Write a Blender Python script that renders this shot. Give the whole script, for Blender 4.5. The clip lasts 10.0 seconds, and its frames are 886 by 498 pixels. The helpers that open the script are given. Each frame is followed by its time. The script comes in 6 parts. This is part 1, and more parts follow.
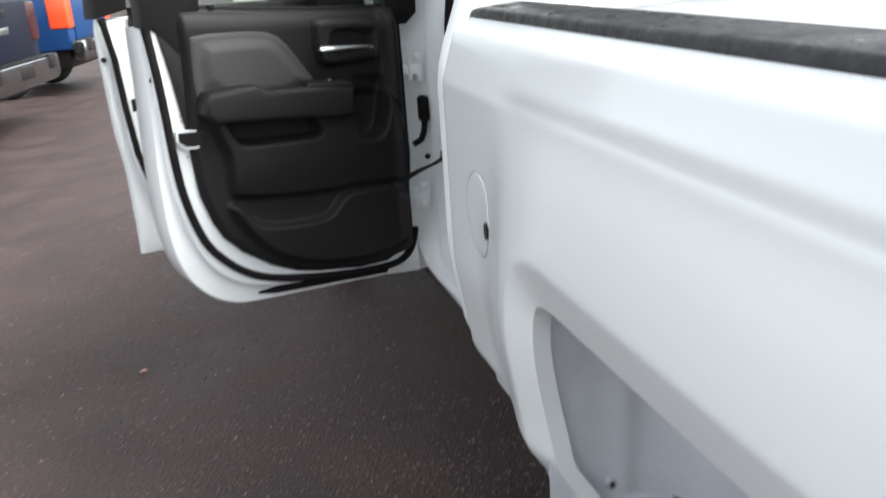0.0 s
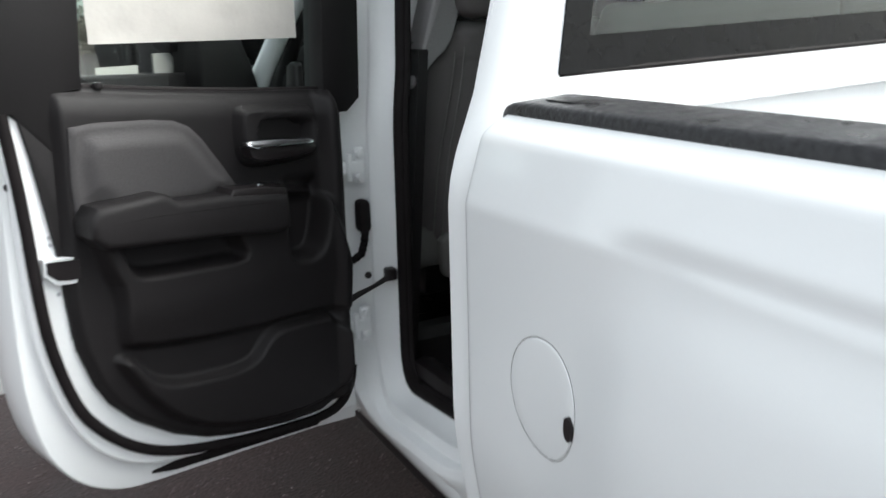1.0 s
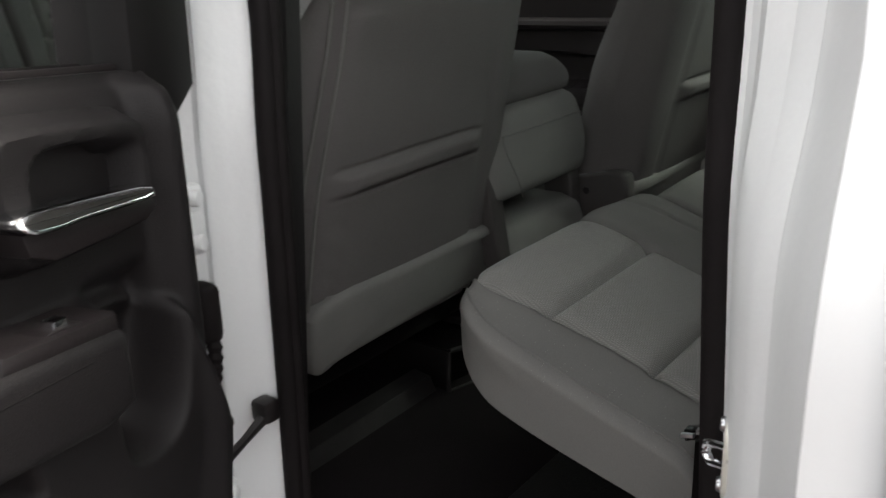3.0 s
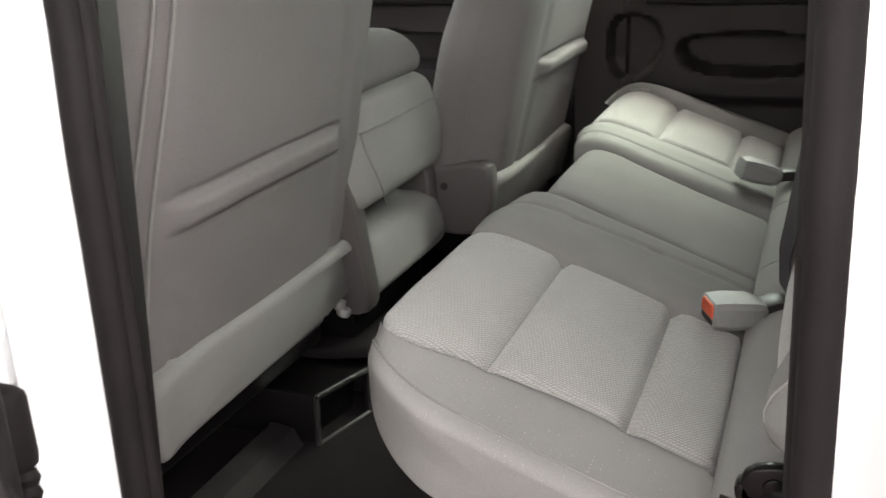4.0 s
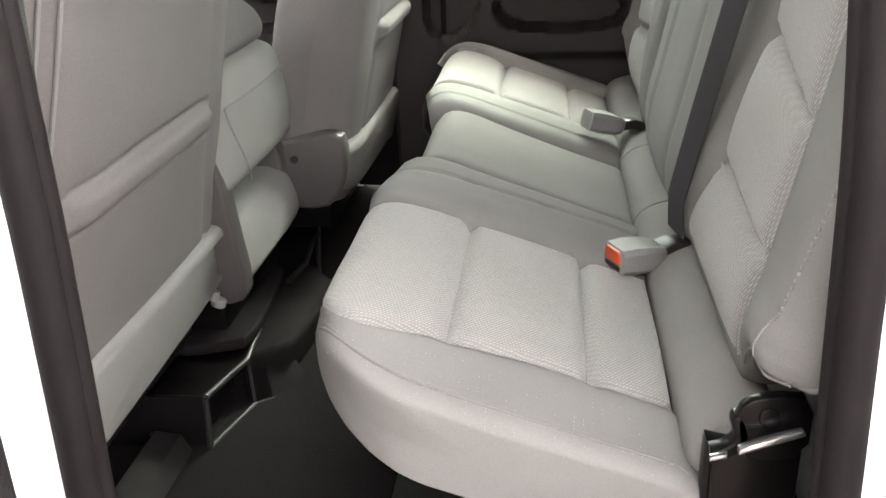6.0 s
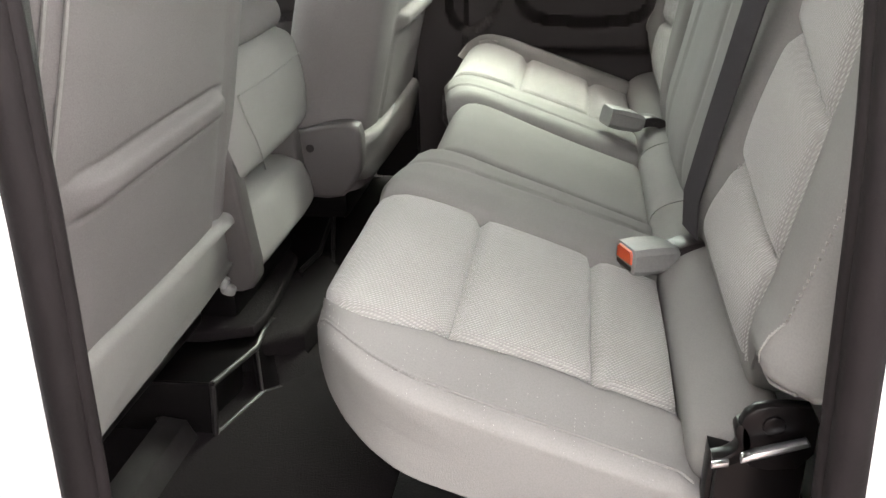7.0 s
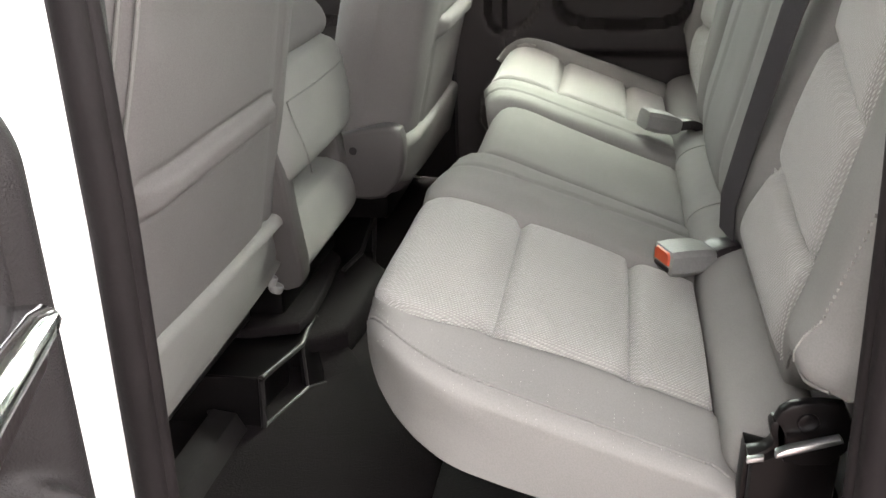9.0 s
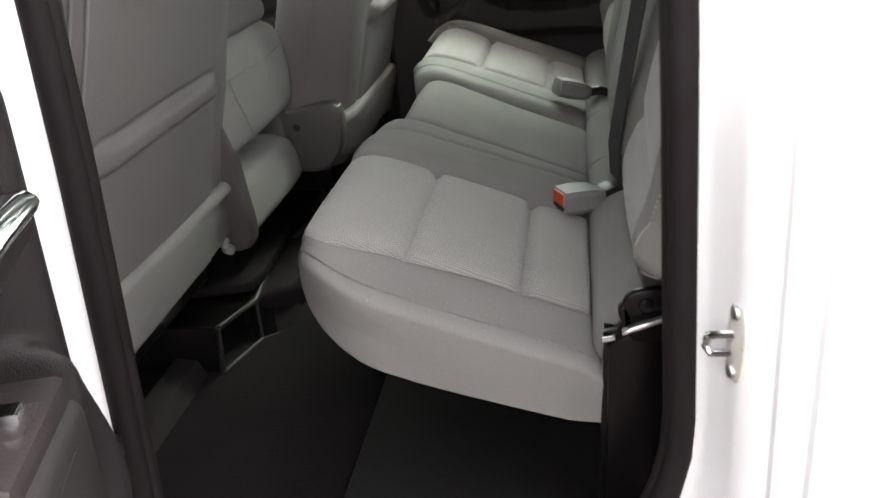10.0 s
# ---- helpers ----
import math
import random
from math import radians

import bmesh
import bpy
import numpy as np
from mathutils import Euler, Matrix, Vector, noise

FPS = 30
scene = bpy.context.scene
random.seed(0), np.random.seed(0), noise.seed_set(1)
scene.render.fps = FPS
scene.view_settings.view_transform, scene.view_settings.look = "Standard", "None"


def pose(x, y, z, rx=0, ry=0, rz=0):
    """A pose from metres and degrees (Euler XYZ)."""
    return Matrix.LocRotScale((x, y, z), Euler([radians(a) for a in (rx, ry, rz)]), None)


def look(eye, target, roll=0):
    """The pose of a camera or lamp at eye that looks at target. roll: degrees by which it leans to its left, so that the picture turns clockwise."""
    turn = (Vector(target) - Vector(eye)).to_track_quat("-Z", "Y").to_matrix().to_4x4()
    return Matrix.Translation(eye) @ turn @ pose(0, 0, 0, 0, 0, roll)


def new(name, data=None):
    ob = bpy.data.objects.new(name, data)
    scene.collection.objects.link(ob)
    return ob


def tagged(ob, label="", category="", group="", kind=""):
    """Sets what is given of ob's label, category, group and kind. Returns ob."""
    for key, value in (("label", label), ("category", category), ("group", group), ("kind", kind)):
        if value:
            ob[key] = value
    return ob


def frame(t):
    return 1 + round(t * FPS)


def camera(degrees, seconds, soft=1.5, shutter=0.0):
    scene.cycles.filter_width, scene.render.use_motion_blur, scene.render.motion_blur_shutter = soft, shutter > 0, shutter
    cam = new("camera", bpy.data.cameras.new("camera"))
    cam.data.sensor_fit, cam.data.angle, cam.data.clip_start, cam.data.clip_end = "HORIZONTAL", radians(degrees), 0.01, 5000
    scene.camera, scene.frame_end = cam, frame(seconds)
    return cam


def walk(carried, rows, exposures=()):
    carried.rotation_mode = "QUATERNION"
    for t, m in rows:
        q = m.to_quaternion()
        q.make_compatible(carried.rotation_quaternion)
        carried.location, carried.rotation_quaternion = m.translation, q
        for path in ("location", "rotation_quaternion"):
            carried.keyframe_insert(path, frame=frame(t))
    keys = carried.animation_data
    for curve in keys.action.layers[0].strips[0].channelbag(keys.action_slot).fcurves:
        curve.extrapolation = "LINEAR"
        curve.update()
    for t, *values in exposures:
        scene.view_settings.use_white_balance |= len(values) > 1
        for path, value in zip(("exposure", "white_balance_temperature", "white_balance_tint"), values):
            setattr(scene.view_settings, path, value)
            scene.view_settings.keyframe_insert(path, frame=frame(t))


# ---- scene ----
cam = camera(54.6, 10.0, shutter=0.4)
PATH = [
    (0, (-0.036, -0.106, 1.486), (0.447, 1.724, 0.841), -4.1),
    (0.3, (-0.052, 0.074, 1.497), (0.537, 1.892, 0.909), -3.2),
    (0.5, (-0.078, 0.201, 1.497), (0.586, 1.987, 0.889), -5.3),
    (0.7, (-0.116, 0.342, 1.491), (0.63, 2.107, 0.92), -5.0),
    (1, (-0.147, 0.498, 1.495), (0.735, 2.22, 0.987), -1.6),
    (1.2, (-0.153, 0.607, 1.49), (0.796, 2.298, 1.002), -0.7),
    (1.5, (-0.131, 0.796, 1.485), (0.814, 2.496, 1.02), -1.5),
    (1.7, (-0.117, 0.927, 1.486), (0.87, 2.612, 1.056), -1.1),
    (2, (-0.095, 1.086, 1.487), (0.988, 2.707, 1.042), -0.3),
    (2.2, (-0.079, 1.196, 1.472), (1.078, 2.749, 0.974), 0.0),
    (2.5, (-0.074, 1.363, 1.456), (1.234, 2.771, 0.906), 0.6),
    (2.8, (-0.043, 1.455, 1.46), (1.426, 2.667, 0.85), -0.4),
    (3, (-0.027, 1.506, 1.445), (1.511, 2.633, 0.841), -1.6),
    (3.2, (0.007, 1.57, 1.438), (1.61, 2.602, 0.834), -1.8),
    (4.3, (0.152, 1.8, 1.422), (1.952, 2.342, 0.737), -2.1),
    (4.5, (0.148, 1.831, 1.421), (1.971, 2.267, 0.722), -2.6),
    (5, (0.136, 1.899, 1.414), (1.98, 2.099, 0.665), -3.2),
    (5.5, (0.131, 1.931, 1.423), (1.982, 2.073, 0.677), -2.1),
    (7, (0.145, 1.912, 1.42), (1.981, 2.115, 0.655), -0.6),
    (7.5, (0.15, 1.909, 1.422), (1.979, 2.135, 0.645), -0.7),
    (8, (0.146, 1.915, 1.431), (1.98, 2.167, 0.676), -0.2),
    (8.5, (0.139, 1.914, 1.429), (1.967, 2.19, 0.666), -0.7),
    (9, (0.112, 1.919, 1.436), (1.938, 2.199, 0.67), -1.3),
    (9.3, (0.093, 1.913, 1.423), (1.906, 2.08, 0.596), -0.5),
    (9.5, (0.056, 1.904, 1.427), (1.874, 2.047, 0.606), 0.4),
    (10, (-0.052, 1.83, 1.436), (1.777, 2.049, 0.656), -3.3),
]
walk(cam, [(t, look(eye, target, roll)) for t, eye, target, roll in PATH],
     [(0.0, 1.82, 6400, 4), (1.0, 1.70, 6400, 4), (2.0, 1.90, 6450, 6), (2.5, 1.95, 6750, 9), (2.8, 2.27, 6950, 9), (3.2, 2.30, 7050, 10), (4.3, 4.69, 7300, 14), (5.5, 4.79, 7300, 14), (7.0, 4.74, 7300, 14), (9.0, 4.67, 7300, 14), (9.5, 4.31, 7200, 14), (10.0, 3.76, 7100, 14)])

# ---- world and light: an overcast, wet day ----
world = bpy.data.worlds.new("overcast_sky")
scene.world = world
world.use_nodes = True
wt = world.node_tree
sky = wt.nodes.new("ShaderNodeTexSky")
sky.sky_type, sky.sun_disc = "NISHITA", False
sky.sun_elevation, sky.sun_rotation = radians(48), radians(120)
sky.air_density, sky.dust_density, sky.ozone_density = 1.0, 4.0, 1.0
grey = wt.nodes.new("ShaderNodeHueSaturation")
grey.inputs["Saturation"].default_value = 0.22
wt.links.new(sky.outputs["Color"], grey.inputs["Color"])
back = wt.nodes["Background"]
wt.links.new(grey.outputs["Color"], back.inputs["Color"])
back.inputs["Strength"].default_value = 0.15
sun = new("sun", bpy.data.lights.new("sun", "SUN"))
sun.data.energy, sun.data.angle, sun.data.color = 0.85, radians(35), (1.0, 0.985, 0.96)
sun.matrix_world = look((7, -4, 9), (0, 0, 0))

# ---- materials ----


def mat(name, color, rough=0.5, metal=0.0, mottle=0.08, mottle_scale=6.0, grain=0.05, grain_scale=300.0, bump=0.0, bump_scale=300.0,
        rough_var=0.0, coat=0.0, spec=0.5):
    """A procedural surface: broad mottling, fine grain, uneven gloss and fine relief, in metres."""
    m = bpy.data.materials.new(name)
    m.use_nodes = True
    t = m.node_tree
    b = t.nodes["Principled BSDF"]
    b.inputs["Roughness"].default_value = rough
    b.inputs["Metallic"].default_value = metal
    b.inputs["Coat Weight"].default_value = coat
    b.inputs["Coat Roughness"].default_value = 0.08
    b.inputs["Specular IOR Level"].default_value = spec
    co = t.nodes.new("ShaderNodeTexCoord")

    def tex(scale, detail=4.0):
        n = t.nodes.new("ShaderNodeTexNoise")
        n.inputs["Scale"].default_value, n.inputs["Detail"].default_value = scale, detail
        t.links.new(co.outputs["Object"], n.inputs["Vector"])
        return n.outputs["Fac"]

    def ranged(src, lo, hi):
        r = t.nodes.new("ShaderNodeMapRange")
        r.inputs["From Min"].default_value, r.inputs["From Max"].default_value = 0.25, 0.75
        r.inputs["To Min"].default_value, r.inputs["To Max"].default_value = lo, hi
        t.links.new(src, r.inputs["Value"])
        return r.outputs["Result"]

    def times(a, c):
        n = t.nodes.new("ShaderNodeMath")
        n.operation = "MULTIPLY"
        t.links.new(a, n.inputs[0])
        t.links.new(c, n.inputs[1])
        return n.outputs["Value"]

    broad = tex(mottle_scale)
    value = times(ranged(broad, 1 - mottle, 1 + mottle), ranged(tex(grain_scale, 2.0), 1 - grain, 1 + grain))
    mix = t.nodes.new("ShaderNodeVectorMath")
    mix.operation = "SCALE"
    mix.inputs[0].default_value = color
    t.links.new(value, mix.inputs["Scale"])
    t.links.new(mix.outputs["Vector"], b.inputs["Base Color"])
    if rough_var:
        t.links.new(ranged(broad, rough - rough_var, rough + rough_var), b.inputs["Roughness"])
    if bump:
        bp = t.nodes.new("ShaderNodeBump")
        bp.inputs["Strength"].default_value, bp.inputs["Distance"].default_value = 1.0, bump
        t.links.new(tex(bump_scale, 3.0), bp.inputs["Height"])
        t.links.new(bp.outputs["Normal"], b.inputs["Normal"])
    return m


def woven(name, color, dark, pitch_x, pitch_y, depth, rough=0.9):
    """A woven cloth whose threads cross at the given pitches."""
    m = mat(name, color, rough, mottle=0.05, mottle_scale=9, grain=0.10, grain_scale=420, spec=0.2)
    t = m.node_tree
    b = t.nodes["Principled BSDF"]
    b.inputs["Sheen Weight"].default_value = 0.25
    co = t.nodes.new("ShaderNodeTexCoord")
    waves = []
    for axis, pitch in (("X", pitch_x), ("DIAGONAL", pitch_y)):
        w = t.nodes.new("ShaderNodeTexWave")
        w.bands_direction = axis
        w.inputs["Scale"].default_value = 0.314 / pitch
        w.inputs["Distortion"].default_value = 0.6
        w.inputs["Detail Scale"].default_value = 3.0
        t.links.new(co.outputs["Object"], w.inputs["Vector"])
        waves.append(w.outputs["Fac"])
    prod = t.nodes.new("ShaderNodeMath")
    prod.operation = "MULTIPLY"
    t.links.new(waves[0], prod.inputs[0])
    t.links.new(waves[1], prod.inputs[1])
    bp = t.nodes.new("ShaderNodeBump")
    bp.inputs["Strength"].default_value, bp.inputs["Distance"].default_value = 1.0, depth
    t.links.new(prod.outputs["Value"], bp.inputs["Height"])
    t.links.new(bp.outputs["Normal"], b.inputs["Normal"])
    old = b.inputs["Base Color"].links[0].from_socket
    cm = t.nodes.new("ShaderNodeMix")
    cm.data_type = "RGBA"
    cm.inputs[6].default_value = (*dark, 1)
    t.links.new(prod.outputs["Value"], cm.inputs[0])
    t.links.new(old, cm.inputs[7])
    t.links.new(cm.outputs[2], b.inputs["Base Color"])
    return m


def pane(name, tint, gloss=0.04):
    """Window glass: tinted, clear, mirror-like by its angle."""
    m = bpy.data.materials.new(name)
    m.use_nodes = True
    t = m.node_tree
    t.nodes.remove(t.nodes["Principled BSDF"])
    clear = t.nodes.new("ShaderNodeBsdfTransparent")
    clear.inputs["Color"].default_value = (*tint, 1)
    shine = t.nodes.new("ShaderNodeBsdfGlossy")
    shine.inputs["Roughness"].default_value = gloss
    fr = t.nodes.new("ShaderNodeFresnel")
    fr.inputs["IOR"].default_value = 1.5
    co = t.nodes.new("ShaderNodeTexCoord")
    drops = t.nodes.new("ShaderNodeTexVoronoi")
    drops.inputs["Scale"].default_value = 70
    t.links.new(co.outputs["Object"], drops.inputs["Vector"])
    edge = t.nodes.new("ShaderNodeMapRange")
    edge.inputs["From Min"].default_value, edge.inputs["From Max"].default_value = 0.0, 0.22
    edge.inputs["To Min"].default_value, edge.inputs["To Max"].default_value = 1.0, 0.0
    t.links.new(drops.outputs["Distance"], edge.inputs["Value"])
    bp = t.nodes.new("ShaderNodeBump")
    bp.inputs["Strength"].default_value, bp.inputs["Distance"].default_value = 0.25, 0.0006
    t.links.new(edge.outputs["Result"], bp.inputs["Height"])
    t.links.new(bp.outputs["Normal"], shine.inputs["Normal"])
    mx = t.nodes.new("ShaderNodeMixShader")
    t.links.new(fr.outputs["Fac"], mx.inputs["Fac"])
    t.links.new(clear.outputs["BSDF"], mx.inputs[1])
    t.links.new(shine.outputs["BSDF"], mx.inputs[2])
    t.links.new(mx.outputs["Shader"], t.nodes["Material Output"].inputs["Surface"])
    return m


WHITE = mat("white_car_paint", (0.80, 0.81, 0.82), 0.30, mottle=0.004, mottle_scale=1.5, grain=0.012, grain_scale=900, coat=0.5, bump=0.00025, bump_scale=40)
WHITE_IN = mat("white_jamb_paint", (0.84, 0.85, 0.86), 0.40, mottle=0.02, grain=0.01, coat=0.15, bump=0.0006, bump_scale=60)
WELL = mat("primer_grey_wheelhouse", (0.58, 0.585, 0.625), 0.45, mottle=0.08, mottle_scale=9, grain=0.04)
RUBBER = mat("black_seal_rubber", (0.0101, 0.0081, 0.0086), 0.7, mottle=0.2, mottle_scale=20, bump=0.0004, bump_scale=250, spec=0.14)
TRIM = mat("charcoal_door_plastic", (0.0124, 0.0109, 0.0116), 0.52, mottle=0.08, grain=0.12, grain_scale=700, bump=0.0006, bump_scale=700, spec=0.22)
TRIM_TOP = mat("charcoal_soft_trim", (0.0285, 0.0238, 0.0245), 0.55, mottle=0.08, grain=0.1, grain_scale=600, bump=0.0006, bump_scale=600, spec=0.3)
FRAME_BLACK = mat("black_frame_paint", (0.0095, 0.0085, 0.0090), 0.5, mottle=0.15, grain=0.1, spec=0.2)
BLACK = mat("black_plastic", (0.0145, 0.0118, 0.0125), 0.4, mottle=0.15, grain=0.1, bump=0.0003, spec=0.35)
GLOSS = mat("black_painted_steel", (0.0045, 0.0040, 0.0042), 0.28, mottle=0.25, mottle_scale=30, grain=0.1, spec=0.13)
GREY_PAD = mat("grey_vinyl_insert", (0.0391, 0.0359, 0.0375), 0.75, mottle=0.06, grain=0.1, bump=0.0005)
CHROME = mat("chrome", (0.75, 0.76, 0.78), 0.12, 1.0, mottle=0.04, grain=0.03, rough_var=0.06)
ZINC = mat("bright_zinc_plate", (0.66, 0.645, 0.59), 0.34, 0.25, mottle=0.12, mottle_scale=60, rough_var=0.15)
STEEL = mat("zinc_steel", (0.55, 0.56, 0.58), 0.3, 1.0, mottle=0.1, mottle_scale=40)
CAP = mat("black_rail_cap_plastic", (0.0190, 0.0185, 0.0205), 0.42, mottle=0.5, mottle_scale=24, grain=0.6, grain_scale=110, bump=0.0016, bump_scale=120, rough_var=0.3, spec=0.3)
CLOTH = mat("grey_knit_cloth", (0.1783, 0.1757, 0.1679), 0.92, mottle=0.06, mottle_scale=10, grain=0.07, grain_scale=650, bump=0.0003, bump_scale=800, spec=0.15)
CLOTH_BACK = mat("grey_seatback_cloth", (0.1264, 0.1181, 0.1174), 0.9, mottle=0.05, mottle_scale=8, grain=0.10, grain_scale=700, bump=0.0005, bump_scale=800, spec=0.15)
WEAVE = woven("grey_woven_cloth", (0.330, 0.320, 0.304), (0.215, 0.210, 0.201), 0.0030, 0.0023, 0.0008)
THREAD = mat("pale_stitching_thread", (0.2640, 0.2560, 0.2440), 0.8, mottle=0.05)
SEAM = mat("grey_piping", (0.150, 0.146, 0.140), 0.85, mottle=0.05)
GREY_PLASTIC = mat("grey_seat_plastic", (0.060, 0.055, 0.054), 0.5, mottle=0.06, grain=0.1, grain_scale=600, bump=0.0004)
BUCKLE_GREY = mat("grey_buckle_plastic", (0.165, 0.165, 0.161), 0.5, mottle=0.05, grain=0.06, bump=0.0003)
ORANGE = mat("orange_release_button", (0.4650, 0.0600, 0.0180), 0.35, mottle=0.04)
WEB = mat("charcoal_belt_webbing", (0.0252, 0.0224, 0.0259), 0.6, mottle=0.06, grain=0.25, grain_scale=900, bump=0.0004, bump_scale=900)
FLOOR_MAT = mat("black_rubber_floor", (0.0074, 0.0060, 0.0065), 0.8, mottle=0.25, mottle_scale=9, grain=0.25, grain_scale=400, bump=0.0010, bump_scale=400, spec=0.09)
# Also the tone of the highlights painted along the duct edges.
RIM = mat("rubbed_black_plastic", (0.013, 0.0118, 0.0120), 0.42, mottle=0.4, mottle_scale=30, grain=0.2, spec=0.4)
DASH = mat("dark_dashboard_vinyl", (0.0085, 0.0078, 0.0082), 0.75, mottle=0.1, grain=0.15, bump=0.0004, spec=0.15)
PILLAR_TRIM = mat("grey_pillar_trim", (0.22, 0.21, 0.215), 0.6, mottle=0.05, grain=0.08, bump=0.0003)
HEADLINER = mat("grey_headliner", (0.60, 0.59, 0.57), 0.95, mottle=0.04, grain=0.1, bump=0.0005)
PAPER = mat("white_paper", (0.4300, 0.4111, 0.3870), 0.8, mottle=0.04, mottle_scale=12, grain=0.02, bump=0.004, bump_scale=14)
GLASS = pane("door_glass", (0.84, 0.92, 0.89), 0.0)
GLASS_FAR = pane("green_tinted_glass", (0.5808, 0.7081, 0.6674), 0.0)
GLASS_REAR = pane("rear_glass", (0.50, 0.575, 0.56), 0.0)
TYRE = mat("tyre_rubber", (0.02, 0.02, 0.02), 0.8, mottle=0.2, bump=0.001)
ALLOY = mat("alloy", (0.5, 0.5, 0.52), 0.35, 1.0)

# ---- geometry helpers ----
ORIGIN = Vector((1.435, 2.0, 0.0))


def lean(v):
    """The truck leans slightly on its springs, and its cab stands a little askew."""
    return Vector((v[0], v[1] - 0.045 * max(0.0, v[0] - 0.70), v[2] + 0.038 * (v[0] - 0.5)))


def straight(v):
    return Vector(v)


def part(name, bm, material, parent, label="", place=lean, smooth=True, angle=35.0):
    """Links a bmesh as one mesh object under a thing or a part of the truck."""
    root = parent
    while root.parent:
        root = root.parent
    for v in bm.verts:
        v.co = place(v.co) - root.location
    return link(name, bm, material, parent, label, smooth, angle)


def thing(name, x, y, z, label, category, group=""):
    """An Empty at a thing's base, for its parts."""
    ob = new(name)
    ob.location = lean((x, y, z))
    return tagged(ob, label, category, group)


def link(name, bm, material, parent=None, label="", smooth=True, angle=35.0):
    bmesh.ops.recalc_face_normals(bm, faces=bm.faces)
    for f in bm.faces:
        f.smooth = smooth
    if smooth:
        for e in bm.edges:
            if len(e.link_faces) == 2 and e.calc_face_angle(0.0) > radians(angle):
                e.smooth = False
    me = bpy.data.meshes.new(name)
    bm.to_mesh(me)
    bm.free()
    me.materials.append(material)
    ob = new(name, me)
    ob.parent = parent
    if label:
        tagged(ob, label)
    return ob


def box(x0, x1, y0, y1, z0, z1, r=0.0, seg=2, bm=None):
    bm = bm or bmesh.new()
    m = Matrix.LocRotScale(((x0 + x1) / 2, (y0 + y1) / 2, (z0 + z1) / 2), None, (x1 - x0, y1 - y0, z1 - z0))
    made = bmesh.ops.create_cube(bm, size=1.0, matrix=m)["verts"]
    if r:
        edges = list({e for v in made for e in v.link_edges})
        bmesh.ops.bevel(bm, geom=edges, offset=r, segments=seg, affect="EDGES", profile=0.5)
    return bm


def smoothed(points, n=2):
    """Chaikin rounding of a closed outline."""
    for _ in range(n):
        out = []
        for i, p in enumerate(points):
            q = points[(i + 1) % len(points)]
            out.append(tuple(0.75 * a + 0.25 * b for a, b in zip(p, q)))
            out.append(tuple(0.25 * a + 0.75 * b for a, b in zip(p, q)))
        points = out
    return points


def flow(points, n=2):
    """Chaikin rounding of an open line; its ends stay."""
    for _ in range(n):
        out = [points[0]]
        for p, q in zip(points, points[1:]):
            out.append(tuple(0.75 * a + 0.25 * b for a, b in zip(p, q)))
            out.append(tuple(0.25 * a + 0.75 * b for a, b in zip(p, q)))
        points = out + [points[-1]]
    return points


def prism(outline, a, b, axes="yzx", bevel=0.0, seg=2, bm=None):
    """An outline in the first two axes, from a to b along the third; bevel rounds the edges of both ends."""
    bm = bm or bmesh.new()
    order = ["xyz".index(c) for c in axes]

    def vert(p, d):
        co = [0.0] * 3
        co[order[0]], co[order[1]], co[order[2]] = p[0], p[1], d
        return bm.verts.new(co)

    lo = [vert(p, a) for p in outline]
    hi = [vert(p, b) for p in outline]
    n = len(outline)
    ends = [bm.faces.new(lo), bm.faces.new(hi)]
    for i in range(n):
        bm.faces.new((lo[i], lo[(i + 1) % n], hi[(i + 1) % n], hi[i]))
    if bevel:
        bmesh.ops.recalc_face_normals(bm, faces=bm.faces)
        edges = list({e for f in ends for e in f.edges})
        bmesh.ops.bevel(bm, geom=edges, offset=bevel, segments=seg, affect="EDGES", profile=0.5)
    return bm


def tube(points, r, seg=8, closed=False, flat=1.0, bm=None, across=(0, 0, 1)):
    """A round or flattened bar along a line of points."""
    bm = bm or bmesh.new()
    pts = [Vector(p) for p in points]
    n = len(pts)
    rings = []
    for i, p in enumerate(pts):
        a, b = (pts[(i - 1) % n], pts[(i + 1) % n]) if closed else (pts[max(i - 1, 0)], pts[min(i + 1, n - 1)])
        d = (b - a).normalized()
        u = d.cross(Vector(across))
        u = (u if u.length > 0.05 else d.cross(Vector((1, 0, 0)))).normalized()
        w = d.cross(u)
        q = r[i] if isinstance(r, (list, tuple)) else r
        rings.append([bm.verts.new(p + u * q * math.cos(k * math.tau / seg) + w * q * flat * math.sin(k * math.tau / seg)) for k in range(seg)])
    for i in range(n if closed else n - 1):
        r0, r1 = rings[i], rings[(i + 1) % n]
        for k in range(seg):
            bm.faces.new((r0[k], r0[(k + 1) % seg], r1[(k + 1) % seg], r1[k]))
    if not closed:
        bm.faces.new(rings[0])
        bm.faces.new(rings[-1])
    return bm


def resample(points, step):
    """A polyline with even steps."""
    pts = [Vector(p) for p in points]
    out = [pts[0]]
    for a, b in zip(pts, pts[1:]):
        k = max(1, round((b - a).length / step))
        out += [a.lerp(b, i / k) for i in range(1, k + 1)]
    return out


